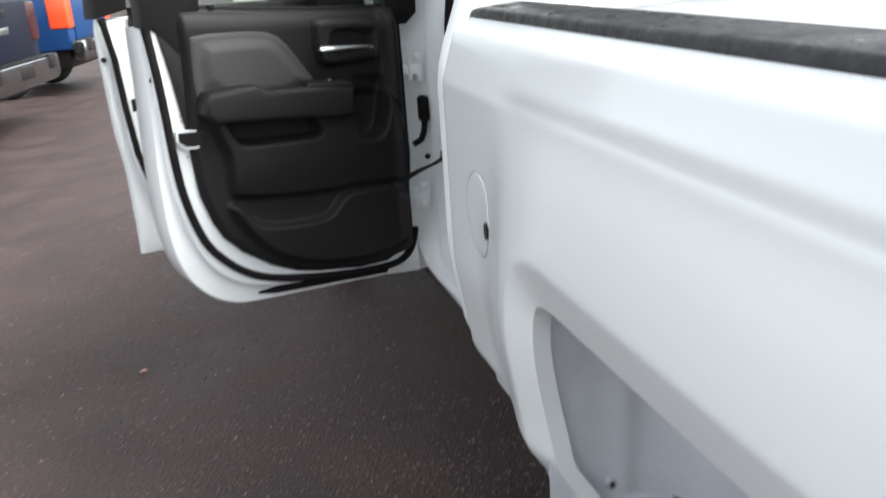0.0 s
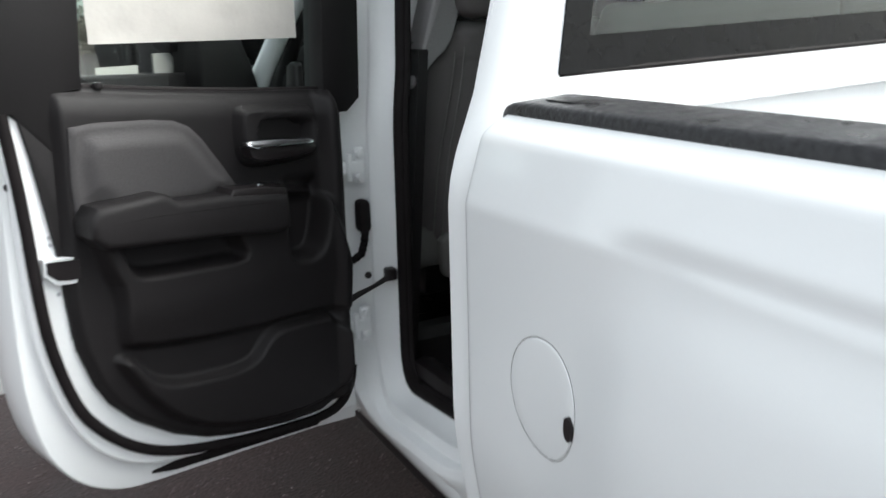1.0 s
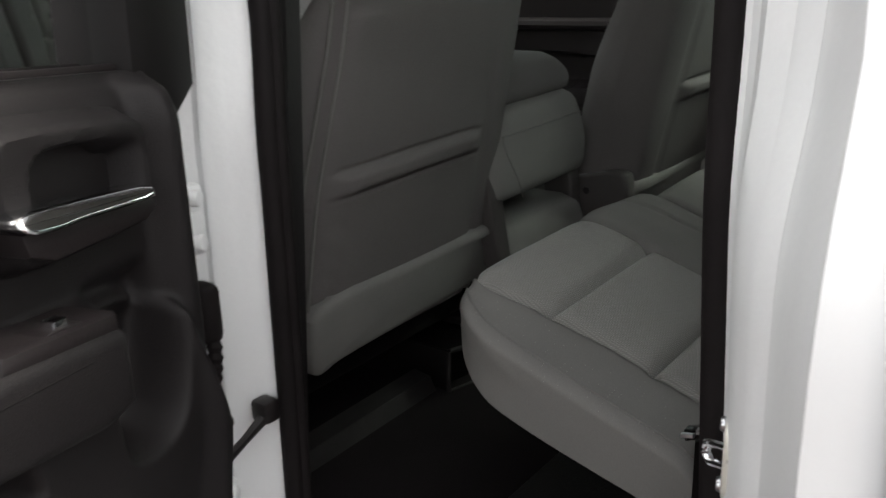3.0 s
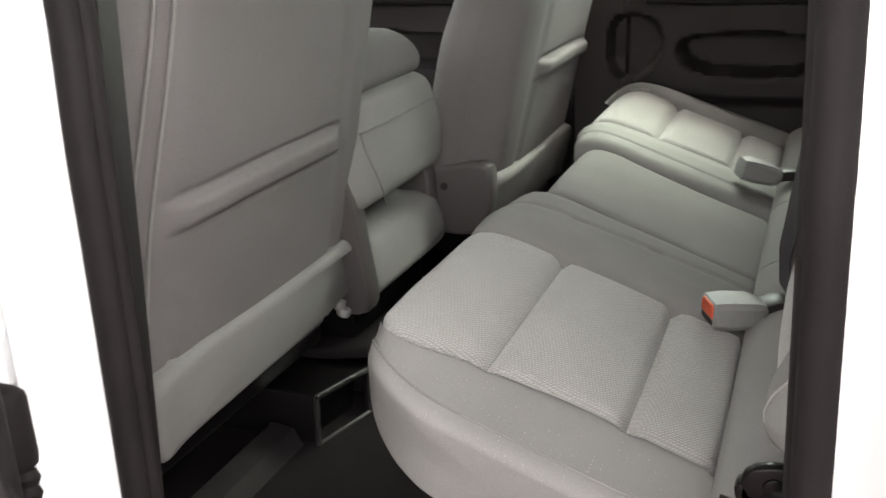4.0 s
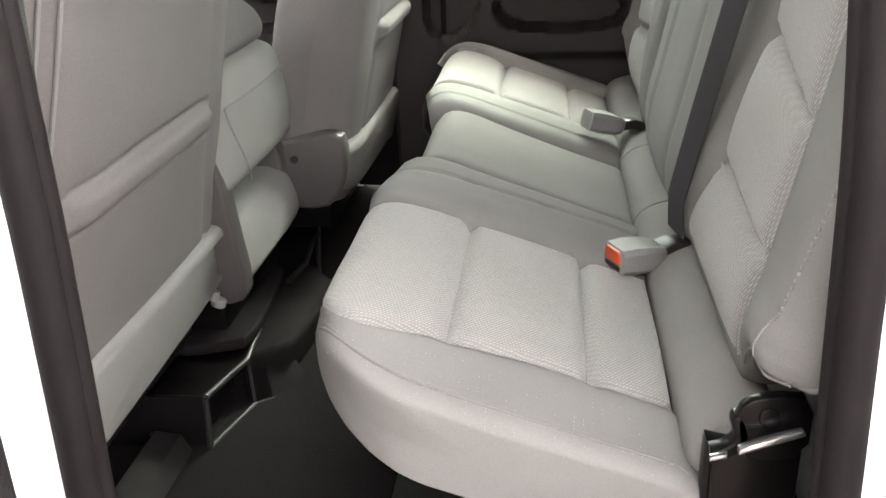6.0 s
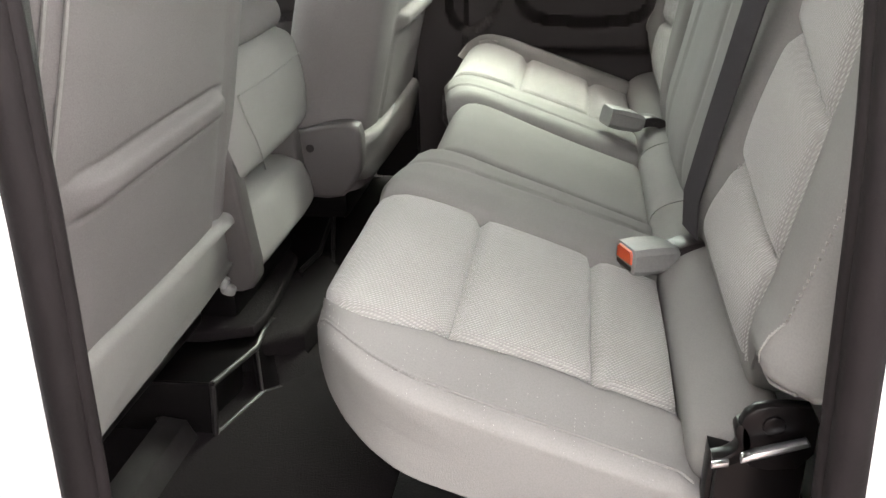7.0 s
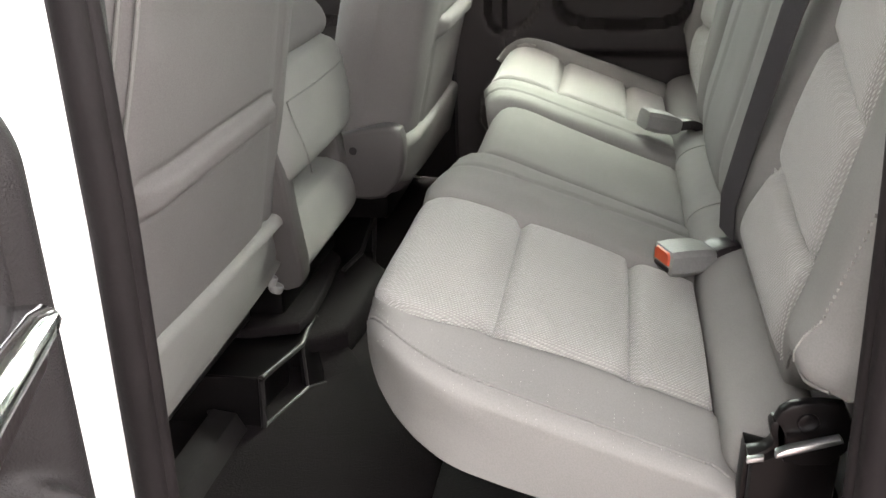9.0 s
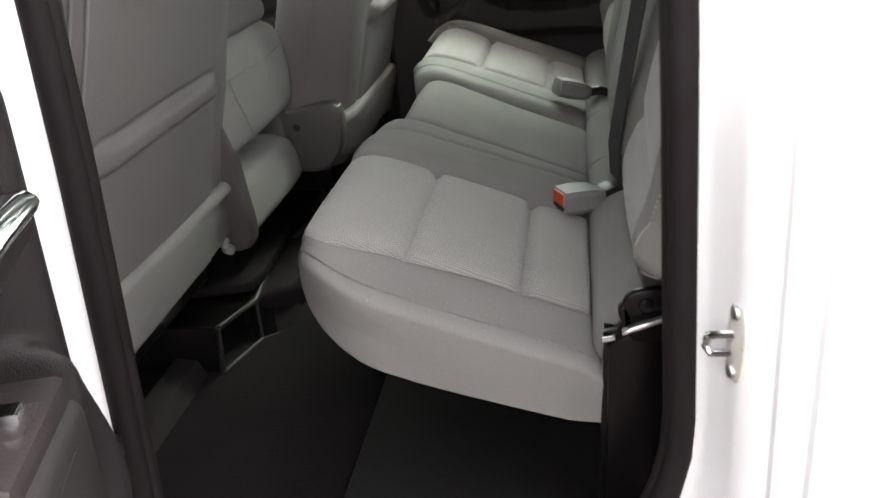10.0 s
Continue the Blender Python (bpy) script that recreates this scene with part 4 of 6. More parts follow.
# paper stuck on the glass
bm = bmesh.new()
rows = [[Vector((0.134 + (0.568 - 0.134) * i / 30, 1.475 + 0.006 * (i / 30) * 0.3 + (1.74 - 1.475) * j / 16, -0.019 + 0.0022 * noise.noise((i * 0.14, j * 0.75, 3)) + 0.0042 * noise.noise((i * 0.30 + j * 0.12, j * 1.1, 7)) * step(j, 9, 1) * step(j, 0, 2))) for i in range(31)] for j in range(17)]
bm = remap(loft(rows, ring=False, cap=False), in_door)
tagged(link("paper_sheet", bm, PAPER), "white creased paper sheet stuck on the door glass", "paper")

# ---- the open front door beyond it ----
LABELS = ((0.255, 0.405, 1.366, 1.402), (0.10, 0.195, 1.368, 1.432))
in_front = door_place((0.47, 3.30), radians(33.5))


def fpart(name, bm, material, parent, label=""):
    return part(name, bm, material, parent, label, in_front, angle=40)


fskin = [(0.0, 0.56), (0.50, 0.575), (0.80, 0.590), (0.912, 0.604), (0.910, 0.70), (0.912, 0.90), (0.926, 1.02), (0.930, 1.23), (0.930, 1.335), (0.922, 1.375), (0.0, 1.34)]
front_door = fpart("front_door", prism(fskin, -0.050, -0.022, "xyz", 0.006), WHITE, truck, "white front door standing open")
finset = [(0.03, 0.63), (0.50, 0.64), (0.72, 0.665), (0.80, 0.72), (0.86, 0.81), (0.890, 0.92), (0.897, 1.10), (0.905, 1.37), (0.03, 1.33)]
fpart("inner_panel", prism(finset, -0.024, 0.0, "xyz", 0.006, 3), WHITE_IN, front_door)
fl = [(0.925, 1.375), (0.905, 1.25), (0.898, 1.10), (0.885, 0.95), (0.855, 0.83), (0.80, 0.74), (0.70, 0.68), (0.50, 0.655), (0.10, 0.64)]
fpart("door_weatherstrip", tube([(p.x, p.y, 0.006) for p in resample([(a, b, 0) for a, b in fl], 0.03)], 0.011, 8), RUBBER, front_door)
ftrim = [(0.05, 0.70), (0.50, 0.69), (0.68, 0.71), (0.76, 0.77), (0.82, 0.87), (0.845, 1.00), (0.845, 1.20), (0.835, 1.40), (0.05, 1.37)]
fpart("trim_panel", prism(ftrim, -0.002, 0.04, "xyz", 0.012, 3), TRIM, front_door, "charcoal plastic door trim")
fpart("armrest", prism([(0.78, 1.13), (0.78, 1.20), (0.2, 1.20), (0.2, 1.13)], 0.035, 0.11, "xyz", 0.015, 3), TRIM_TOP, front_door)
fpart("latch_plate", prism([(0.872, 1.08), (0.872, 1.12), (0.840, 1.12), (0.840, 1.09)], -0.004, 0.004, "xyz"), BLACK, front_door, "black latch mouth")
fpart("rubber_plug", cylinder((0.928, 1.25, -0.02), (0, 0, 1), 0.008, 0.008, 14), BLACK, front_door)
for poly in ([(0.945, 1.375), (0.93, 1.60), (0.90, 1.80), (0.80, 1.80), (0.82, 1.58), (0.835, 1.395)], [(0.06, 1.36), (0.42, 1.74), (0.36, 1.80), (0.0, 1.36)], [(0.92, 1.74), (0.90, 1.80), (0.36, 1.80), (0.38, 1.74)]):
    fpart("window_frame", prism(poly, -0.06, 0.012, "xyz", 0.005), FRAME_BLACK, front_door, "black window frame")
bm = bmesh.new()
bm.faces.new([bm.verts.new((u, z, -0.03)) for u, z in ((0.05, 1.34), (0.84, 1.37), (0.83, 1.76), (0.40, 1.76))])
fpart("window_pane", bm, GLASS, front_door)
bm = prism(smoothed([(-0.135, 1.20), (-0.128, 1.30), (-0.105, 1.37), (-0.065, 1.45), (-0.02, 1.55), (0.04, 1.62), (0.13, 1.60), (0.13, 1.20)], 1), -0.02, 0.10, "xyz", 0.012, 3)
fpart("sail_panel", bm, TRIM, front_door, "black triangular sail panel")
bm = prism(smoothed([(-0.01, 1.35), (0.19, 1.34), (0.24, 1.40), (0.24, 1.60), (0.18, 1.68), (0.02, 1.66), (-0.03, 1.56)], 2), -0.24, -0.10, "xyz", 0.03, 4)
mirror = fpart("door_mirror", bm, BLACK, front_door, "black door mirror housing")
fpart("mirror_arm", prism([(0.02, 1.345), (0.14, 1.345), (0.14, 1.41), (0.02, 1.41)], -0.12, -0.04, "xyz", 0.012, 3), BLACK, front_door)
for u0, u1, z0, z1 in LABELS:
    bm = remap(box(u0, u1, z0, z1, -0.0275, -0.0265), in_front)
    tagged(link("paper_label", bm, PAPER, smooth=False), "small white paper label stuck on the front door glass", "paper")

# striker on the rear post
bm = tube(resample([(0.556, 1.658, 1.102), (0.570, 1.688, 1.094), (0.574, 1.694, 1.090), (0.576, 1.695, 1.081), (0.574, 1.691, 1.075), (0.560, 1.660, 1.083)], 0.004), 0.0038, 10)
striker = part("striker", bm, CHROME, truck, "bright steel door striker loop", place=straight)


def on_post(c):
    return Vector((0.560 + 0.97 * c.x - 0.24 * c.z, 1.6725 + 0.24 * c.x + 0.97 * c.z, 1.093 + c.y))


bm = prism(smoothed([(-0.015, -0.036), (-0.015, 0.036), (0.015, 0.036), (0.015, -0.036)], 2), -0.004, 0.004, "xyz", 0.0015)
part("striker_plate", remap(bm, on_post), ZINC, striker, "zinc-plated striker plate", place=straight)
for z in (-0.026, 0.026):
    part("screw", remap(cylinder((0, z, 0.005), (0, 0, 1), 0.006, 0.006, 12, bevel=0.002), on_post), STEEL, striker, place=straight)

# ---- inside the cab: floor ----
part("cab_floor", box(0.63, 2 * XC - 0.63, 1.58, 3.62, 0.66, 0.695, 0.004), FLOOR_MAT, truck, "black rubber cab floor")
# Darker than the rest of the cab floor.
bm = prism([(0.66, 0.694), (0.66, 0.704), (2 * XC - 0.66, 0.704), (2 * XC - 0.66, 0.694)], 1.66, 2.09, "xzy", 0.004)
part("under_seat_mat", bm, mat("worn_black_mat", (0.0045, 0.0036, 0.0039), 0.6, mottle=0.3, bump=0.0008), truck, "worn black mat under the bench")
bm = loft([[Vector((x, y, z)) for x, z in ((XC - 0.28, 0.69), (XC - 0.20, 0.74), (XC - 0.08, 0.765), (XC + 0.08, 0.765), (XC + 0.20, 0.74), (XC + 0.28, 0.69))] for y in (2.38, 2.44, 3.0, 3.6)], ring=False, cap=False)
part("tunnel", bm, FLOOR_MAT, truck, "black rubber over the floor tunnel")
# sill plate and kick
part("sill_plate", prism([(0.640, 0.70), (0.650, 0.722), (0.675, 0.726), (0.700, 0.716), (0.712, 0.694)], 1.72, 2.22, "xzy", 0.003), BLACK, truck, "black plastic door sill plate")

# ---- seats ----


def cushion(prof, x0, x1, r, swell, cell=0.009, taper=None, near=0.0, slide=None):
    """A padded block: an outline in y and z swept across x, its ends rounded, its skin raised by swell(x, y, z, ny, nz)."""
    prof = smoothed(prof, 1)
    ring = resample([(0, *p) for p in prof + prof[:1]], cell)[:-1]
    n = len(ring)
    area = sum(ring[i].y * ring[(i + 1) % n].z - ring[(i + 1) % n].y * ring[i].z for i in range(n))
    sign = 1 if area > 0 else -1
    nor = []
    for i in range(n):
        d = ring[(i + 2) % n] - ring[i - 2]
        nor.append(Vector((0, d.z, -d.y)).normalized() * sign)
    ra = near or r
    xs = [x0 + ra * (1 - math.cos(k * math.pi / 20)) for k in range(10)]
    m = max(2, round((x1 - x0 - ra - r) / (0.6 * cell if near else cell)))
    xs += [x0 + ra + (x1 - x0 - ra - r) * k / m for k in range(m + 1)]
    xs += [x1 - r * (1 - math.cos(k * math.pi / 12)) for k in range(5, -1, -1)]
    rows = []
    for x in xs:
        s = min(x - x0, x1 - x)
        inset = r - math.sqrt(max(0.0, r * r - (r - s) ** 2)) if s < r else 0.0
        row = []
        for p, q in zip(ring, nor):
            h = swell(x, p.y, p.z, q.y, q.z)
            wide = near
            if near and x < x0 + wide:
                # a slanted side that meets the top in a crease
                k = 1 - (x - x0) / wide
                inset = 0.015 * (1 - math.sqrt(max(0.0, 1 - k * k)))
                top = inset
                high = step(p.z - 0.27 * (p.y - 1.76), 0.855, 0.955)
                row.append(Vector((x, p.y + q.y * h, p.z + q.z * h - top * high + 0.3 * inset * (1 - high))))
                if taper:
                    row[-1].y += taper(x, row[-1].y, row[-1].z)
                continue
            v = p + q * (h - inset)
            v.x = x - slide(x, v.y) if slide else x
            if taper:
                v.y += taper(x, v.y, v.z)
            row.append(v)
        rows.append(row)
    SKIN["xs"], SKIN["rows"], SKIN["nor"], SKIN["base"] = xs, rows, nor, ring
    ends = []
    for row in (rows[0], rows[-1]):
        c = sum(row, Vector()) / n
        ends.append([[c.lerp(p, k) for p in row] for k in (0.15, 0.4, 0.65, 0.85, 0.95)])
    if near:
        # the side sweeps round into the front
        for p in [v for row in rows + ends[0] for v in row]:
            s = min(1.0, max(0.0, (p.y - 2.0) / 0.128))
            p.x += 0.17 * (1 - math.sqrt(1 - s * s)) * max(0.0, 1 - (p.x - x0) / 0.34)
            p.x += 0.008 * step(p.z - 0.27 * (p.y - 1.76), 0.950, 0.850) * max(0.0, 1 - (p.x - x0) / 0.10)
    return loft(ends[0] + rows + ends[1][::-1])


SKIN = {}


def skin_at(x, i):
    """The i-th point round the last padded block's skin, at x."""
    k = max(n for n in range(len(SKIN["xs"]) - 1) if SKIN["xs"][n] <= x)
    a, b = SKIN["xs"][k], SKIN["xs"][k + 1]
    return SKIN["rows"][k][i].lerp(SKIN["rows"][k + 1][i], (x - a) / (b - a))


def divide(bm, kind_of):
    """Splits a skin by kind_of(centre, normal) into one bmesh a kind."""
    bmesh.ops.recalc_face_normals(bm, faces=bm.faces)
    bm.faces.index_update()
    kinds = {f.index: kind_of(f.calc_center_median(), f.normal) for f in bm.faces}
    out = {}
    for k in set(kinds.values()):
        c = bm.copy()
        c.faces.ensure_lookup_table()
        bmesh.ops.delete(c, geom=[c.faces[i] for i, kk in kinds.items() if kk != k], context="FACES")
        out[k] = c
    bm.free()
    return out


def groove(d, w=0.006, depth=0.013):
    return -depth * math.exp(-(d / w) ** 2)


def mound(x, a, b):
    t = (x - a) / (b - a)
    return math.sin(math.pi * t) ** 0.6 if 0 < t < 1 else 0.0


SEAT = [(1.755, 0.950), (1.853, 0.986), (1.99, 1.034), (2.05, 1.054), (2.09, 1.062), (2.116, 1.052), (2.124, 1.025), (2.105, 0.980), (2.065, 0.949), (2.0, 0.925), (1.90, 0.897), (1.765, 0.863), (1.745, 0.89)]
IX0, IX1 = 0.850, 1.125


def seat_slide(x, y):
    """The insert's outer edge runs out to the corner at the front."""
    k = (x - 0.770) / (IX0 - 0.770) if x < IX0 else (IX1 - 0.05 - x) / (IX1 - 0.05 - IX0)
    return (0.008 * step(y, 1.90, 1.99) + 0.052 * step(y, 1.995, 2.11)) * max(0.0, k)


def seat_swell(x, y, z, ny, nz, raised=0.0):
    h = raised * step(x, 0.858, 0.815) * step(nz, 0.15, 0.6) * step(x, 0.748, 0.78)
    up = step(nz, 0.15, 0.6)
    h -= 0.008 * step(x, 0.850, 0.770) * up
    h += 0.007 * step(x, 1.115, 1.19) * up - 0.006 * step(x, 1.27, 1.303) * up
    on = step(x, IX0 - 0.012, IX0) * step(x, IX1 + 0.012, IX1)
    front = up if y < 2.08 else step(nz, -0.1, 0.4)
    if IX0 < x < IX1:
        h += 0.007 * mound(x, IX0, IX1) * front * max(mound(y, 1.765, 1.853), mound(y, 1.853, 1.99), mound(y, 1.99, 2.12))
    h += on * up * (groove(y - 1.99) + groove(y - 1.853) + groove(y - 1.768))
    h += front * (groove(x - IX0, 0.005, 0.006) + groove(x - IX1, 0.006, 0.008)) * step(y, 1.75, 1.77)
    h += groove(x - 1.243 - 0.05 * (1.80 - y), 0.0035, 0.0045) * up
    h += 0.0022 * noise.noise((x * 7, y * 7, 1.3))
    return h


def seat_taper(x, y, z):
    return -(0.003 + 0.026 * step(z, 1.025, 0.945)) * (1 - step(x, 0.725, 0.87)) * step(y, 1.90, 2.12) - 0.02 * step(x, 1.16, 1.30) * step(y, 1.95, 2.12)


def seat_kind(c, nrm):
    s = min(1.0, max(0.0, (c.y - 2.0) / 0.128))
    b = 0.17 * (1 - math.sqrt(1 - s * s))
    x = 0.748 + (c.x - 0.748 - b) / (1 - b / 0.34)
    if IX0 - seat_slide(IX0, c.y + 0.006 * step(c.y, 1.9, 2.1)) < x and c.x < IX1 and nrm.z > 0.12 and 1.768 < c.y < 2.125:
        return "rear" if c.y < 1.853 else "middle" if c.y < 1.99 else "front"
    return "body"


BACK = [(1.62, 0.988), (1.70, 0.982), (1.724, 0.995), (1.728, 1.050), (1.708, 1.14), (1.683, 1.27), (1.652, 1.42), (1.62, 1.50), (1.59, 1.51), (1.572, 1.48), (1.572, 1.2), (1.590, 1.02)]


def inner_edge(z):
    return 1.150 - 0.085 * step(z, 1.0, 1.15) - 0.035 * step(z, 1.15, 1.30)


def low_groove(x):
    return 1.131 - 0.09 * max(0.0, 1.043 - x)


def high_groove(x):
    return 1.275 - 0.27 * max(0.0, 1.0 - x)


def back_swell(x, y, z, ny, nz):
    face = step(ny, 0.3, 0.7)
    h = 0.010 * face * step(x, 0.838, 0.785) * step(x, 0.69, 0.74) - 0.012 * face * step(x, 0.74, 0.70)
    h += 0.012 * face * step(x, inner_edge(z), inner_edge(z) + 0.05)
    if 0.832 < x < inner_edge(z):
        g1, g2 = low_groove(x), high_groove(x)
        h += face * 0.010 * mound(x, 0.832, inner_edge(z)) * max(mound(z, 1.02, g1), mound(z, g1, g2), mound(z, g2, 1.44))
        h += face * (groove(z - g1) + groove(z - g2))
    h += face * (groove(x - 0.832) + groove(x - inner_edge(z))) * step(z, 1.0, 1.03)
    h += 0.002 * noise.noise((x * 7, z * 7, 5.3))
    return h


def back_lift(p):
    """The backrest's outer lower corner is cut up clear of the hinge."""
    k = 0.60 * step(p.x, 0.850, 0.770)
    low = 1.115 - p.z
    return Vector((p.x, p.y, p.z + k * max(0.0, low)))


def back_kind(c, nrm):
    if 0.832 < c.x < inner_edge(c.z) and nrm.y > 0.4 and 1.02 < c.z < 1.44:
        return "low" if c.z < low_groove(c.x) else "mid" if c.z < high_groove(c.x) else "top"
    return "body"


def outboard_seat(f, raised, label):
    """The outer place of the bench: cushion and backrest with woven inserts, piping and pale stitching."""
    c = f(Vector((1.02, 1.90, 0.70)))
    seat = thing("rear_seat", c.x, c.y, c.z, label, "car seat", "places of the rear bench")
    bm = cushion(SEAT, 0.748, 1.303, 0.022, lambda *a: seat_swell(*a, raised), taper=seat_taper, near=0.028, slide=seat_slide)
    EDGE = []
    for i, q in enumerate(SKIN["nor"]):
        if q.z > 0.5 and SKIN["rows"][0][i].y > 1.765:
            EDGE.append(skin_at(0.766, i) + q * 0.0008)
    parts = divide(bm, seat_kind)
    pad = part("seat_cushion", remap(parts.pop("body"), f), CLOTH, seat, "pale grey cloth bench cushion with deep side bolsters", angle=70)
    for bm in parts.values():
        part("woven_insert", remap(bm, f), WEAVE, pad, "pale grey woven cloth insert panel", angle=70)
    line = resample(flow([tuple(p) for p in sorted(EDGE, key=lambda p: p.y)], 2), 0.003)
    part("piping", tube([f(p) for p in line], [0.0017 if i % 2 else 0.0009 for i in range(len(line))], 6), SEAM, pad, "stitched edge seam")
    bm = bmesh.new()
    rng = random.Random(4)
    for _ in range(420):
        k, i = rng.randrange(1, 20), rng.randrange(len(SKIN["nor"]))
        p, q = SKIN["rows"][k][i], SKIN["nor"][i]
        if q.z > -0.5 and p.y > 1.8:
            r = rng.uniform(0.00018, 0.00045)
            c = p + q * 0.0003
            box(c.x - r, c.x + r, c.y - r * 0.7, c.y + r * 0.7, c.z - r, c.z + r, bm=bm)
    tagged(part("lint", remap(bm, f), THREAD, pad), "pale flecks of lint", kind="stuff")
    bm = remap(cushion(BACK, 0.700, 1.195, 0.020, back_swell, 0.0065), back_lift)
    for _ in range(2):
        bmesh.ops.smooth_vert(bm, verts=bm.verts, factor=0.5, use_axis_y=True)
    SKIN["rows"] = [[back_lift(p) for p in row] for row in SKIN["rows"]]
    stitch = []
    for i, q in enumerate(SKIN["nor"]):
        z = SKIN["base"][i].z
        if q.y > 0.5 and z > 1.012:
            x = 0.746 - 0.020 * step(z, 1.00, 1.22)
            stitch.append(skin_at(x, i) + q * 0.0004)
    stitch = resample(flow([tuple(p) for p in sorted(stitch, key=lambda p: p.z)], 1), 0.0032)
    welt = [p + Vector((0, 0.0008, -0.0008)) for p in (SKIN["rows"][min(range(len(SKIN["xs"])), key=lambda n: abs(SKIN["xs"][n] - x))][min(range(len(SKIN["nor"])), key=lambda i: abs(SKIN["nor"][i].z + 0.45) + (0 if SKIN["nor"][i].y > 0 else 9))] for x in [0.712 + 0.012 * i for i in range(9)])]
    parts = divide(bm, back_kind)
    rest = part("seat_backrest", remap(parts.pop("body"), f), CLOTH, seat, "pale grey cloth backrest of the rear bench", angle=70)
    for bm in parts.values():
        part("woven_insert", remap(bm, f), WEAVE, rest, "pale grey woven cloth insert panel", angle=70)
    bm = bmesh.new()
    for i, p in enumerate(stitch):
        if i % 2:
            box(p.x - 0.0008, p.x + 0.0008, p.y - 0.002, p.y + 0.0005, p.z - 0.0013, p.z + 0.0013, bm=bm)
    part("stitching", remap(bm, f), THREAD, rest, "pale stitching")
    part("lower_welt", tube([f(p) for p in welt], 0.0016, 6), SEAM, rest, "welt along the backrest's lower edge")
    roll = rear_strip(0.772, 1.30, True)
    roll = part("rear_roll", remap(roll, f), CLOTH, pad, "smooth grey cloth strip between cushion and backrest", angle=70)
    fold = flow([(0.776, 1.745, 0.955), (0.779, 1.752, 0.968), (0.786, 1.757, 0.978), (0.800, 1.742, 0.987), (0.812, 1.716, 0.990)], 2)
    part("fold_seam", tube([f(Vector(p)) for p in fold], 0.0011, 6), SEAM, pad)
    return seat


STRIP = smoothed([(1.772, 0.925), (1.776, 0.962), (1.762, 0.981), (1.735, 0.992), (1.700, 0.997), (1.688, 0.975), (1.690, 0.925)], 2)


def rear_strip(x0, x1, closed):
    """The smooth strip behind the inserts; its outer end is tucked in."""
    rows = []
    c = Vector((0, 1.735, 0.955))
    for d, k in ((0.0, 0.30), (0.002, 0.62), (0.006, 0.82), (0.013, 0.93), (0.022, 0.985), (0.032, 1.0)):
        rows.append([Vector((x0 + d, c.y + (y - c.y) * (k if closed else 1), c.z + (z - c.z) * (k if closed else 1))) for y, z in STRIP])
    n = 24
    for i in range(1, n + 1):
        x = x0 + 0.032 + (x1 - x0 - 0.032) * i / n
        rows.append([Vector((x, y, z + 0.0012 * noise.noise((x * 14, y * 9, 4.4)))) for y, z in STRIP])
    return loft(rows)


near_seat = outboard_seat(straight, 0.0, "pale grey cloth rear seat with woven inserts beside the open door")
outboard_seat(mirror_x, 0.020, "pale grey cloth rear seat against the shut door")


def mid_swell(x, y, z, ny, nz):
    up = step(nz, 0.15, 0.6)
    return up * (0.004 * mound(x, 1.306, 1.564) - 0.008) + 0.0015 * noise.noise((x * 8, y * 8, 2.2))


mid_seat = thing("rear_seat", 1.435, 1.90, 0.70, "narrow plain grey cloth middle place of the rear bench", "car seat", "places of the rear bench")
bm = cushion([(y - 0.035 * step(y, 1.9, 2.1), z + 0.004) for y, z in SEAT], 1.306, 1.564, 0.016, mid_swell, 0.012)
middle = part("seat_cushion", bm, CLOTH, mid_seat, "narrow pale grey cloth middle cushion", angle=70)
part("rear_roll", rear_strip(1.304, 1.566, False), CLOTH, middle, "smooth grey cloth strip between cushion and backrest")


def midback_swell(x, y, z, ny, nz):
    face = step(ny, 0.3, 0.7)
    return face * (0.010 * mound(x, 1.20, 1.67) + groove(x - 1.33) + groove(x - 1.54)) + 0.0015 * noise.noise((x * 8, z * 8, 7.2))


part("seat_backrest", cushion(BACK, 1.199, 2 * XC - 1.199, 0.018, midback_swell, 0.012), CLOTH, mid_seat, "pale grey cloth middle backrest", angle=70)


# seat belt, buckles
def strip(points, w, t, side=(1, 0, 0)):
    rows = []
    for p in [Vector(q) for q in points]:
        s = Vector(side).normalized() * w / 2
        rows.append([p - s, p + s, p + s + Vector((0, t, 0)), p - s + Vector((0, t, 0))])
    return loft(rows)


belt_thing = thing("seat_belt", 1.172, 1.735, 1.0, "charcoal woven shoulder belt lying across the rear backrest", "seat belt")
belt = part("webbing", strip(resample([(1.172, 1.735, 1.000), (1.162, 1.739, 1.05), (1.115, 1.730, 1.15), (1.038, 1.716, 1.30), (1.000, 1.695, 1.40), (0.975, 1.655, 1.50), (0.965, 1.60, 1.59)], 0.03), 0.041, 0.0018, (1, 0.34, 0.1)), WEB, belt_thing, angle=60)
bm = box(0.957, 1.013, 1.575, 1.62, 1.575, 1.615, 0.008)
part("belt_guide", bm, BLACK, belt_thing, "black plastic belt guide")


def strip_along(points, side, w, t):
    """A flat band of thickness t and width w, bent along points."""
    pts = [Vector(p) for p in flow([tuple(p) for p in points], 2)]
    rows = []
    for i, p in enumerate(pts):
        d = (pts[min(i + 1, len(pts) - 1)] - pts[max(i - 1, 0)]).normalized()
        n = side.cross(d).normalized()
        rows.append([p - side * w / 2 - n * t / 2, p + side * w / 2 - n * t / 2, p + side * w / 2 + n * t / 2, p - side * w / 2 + n * t / 2])
    return loft(rows)


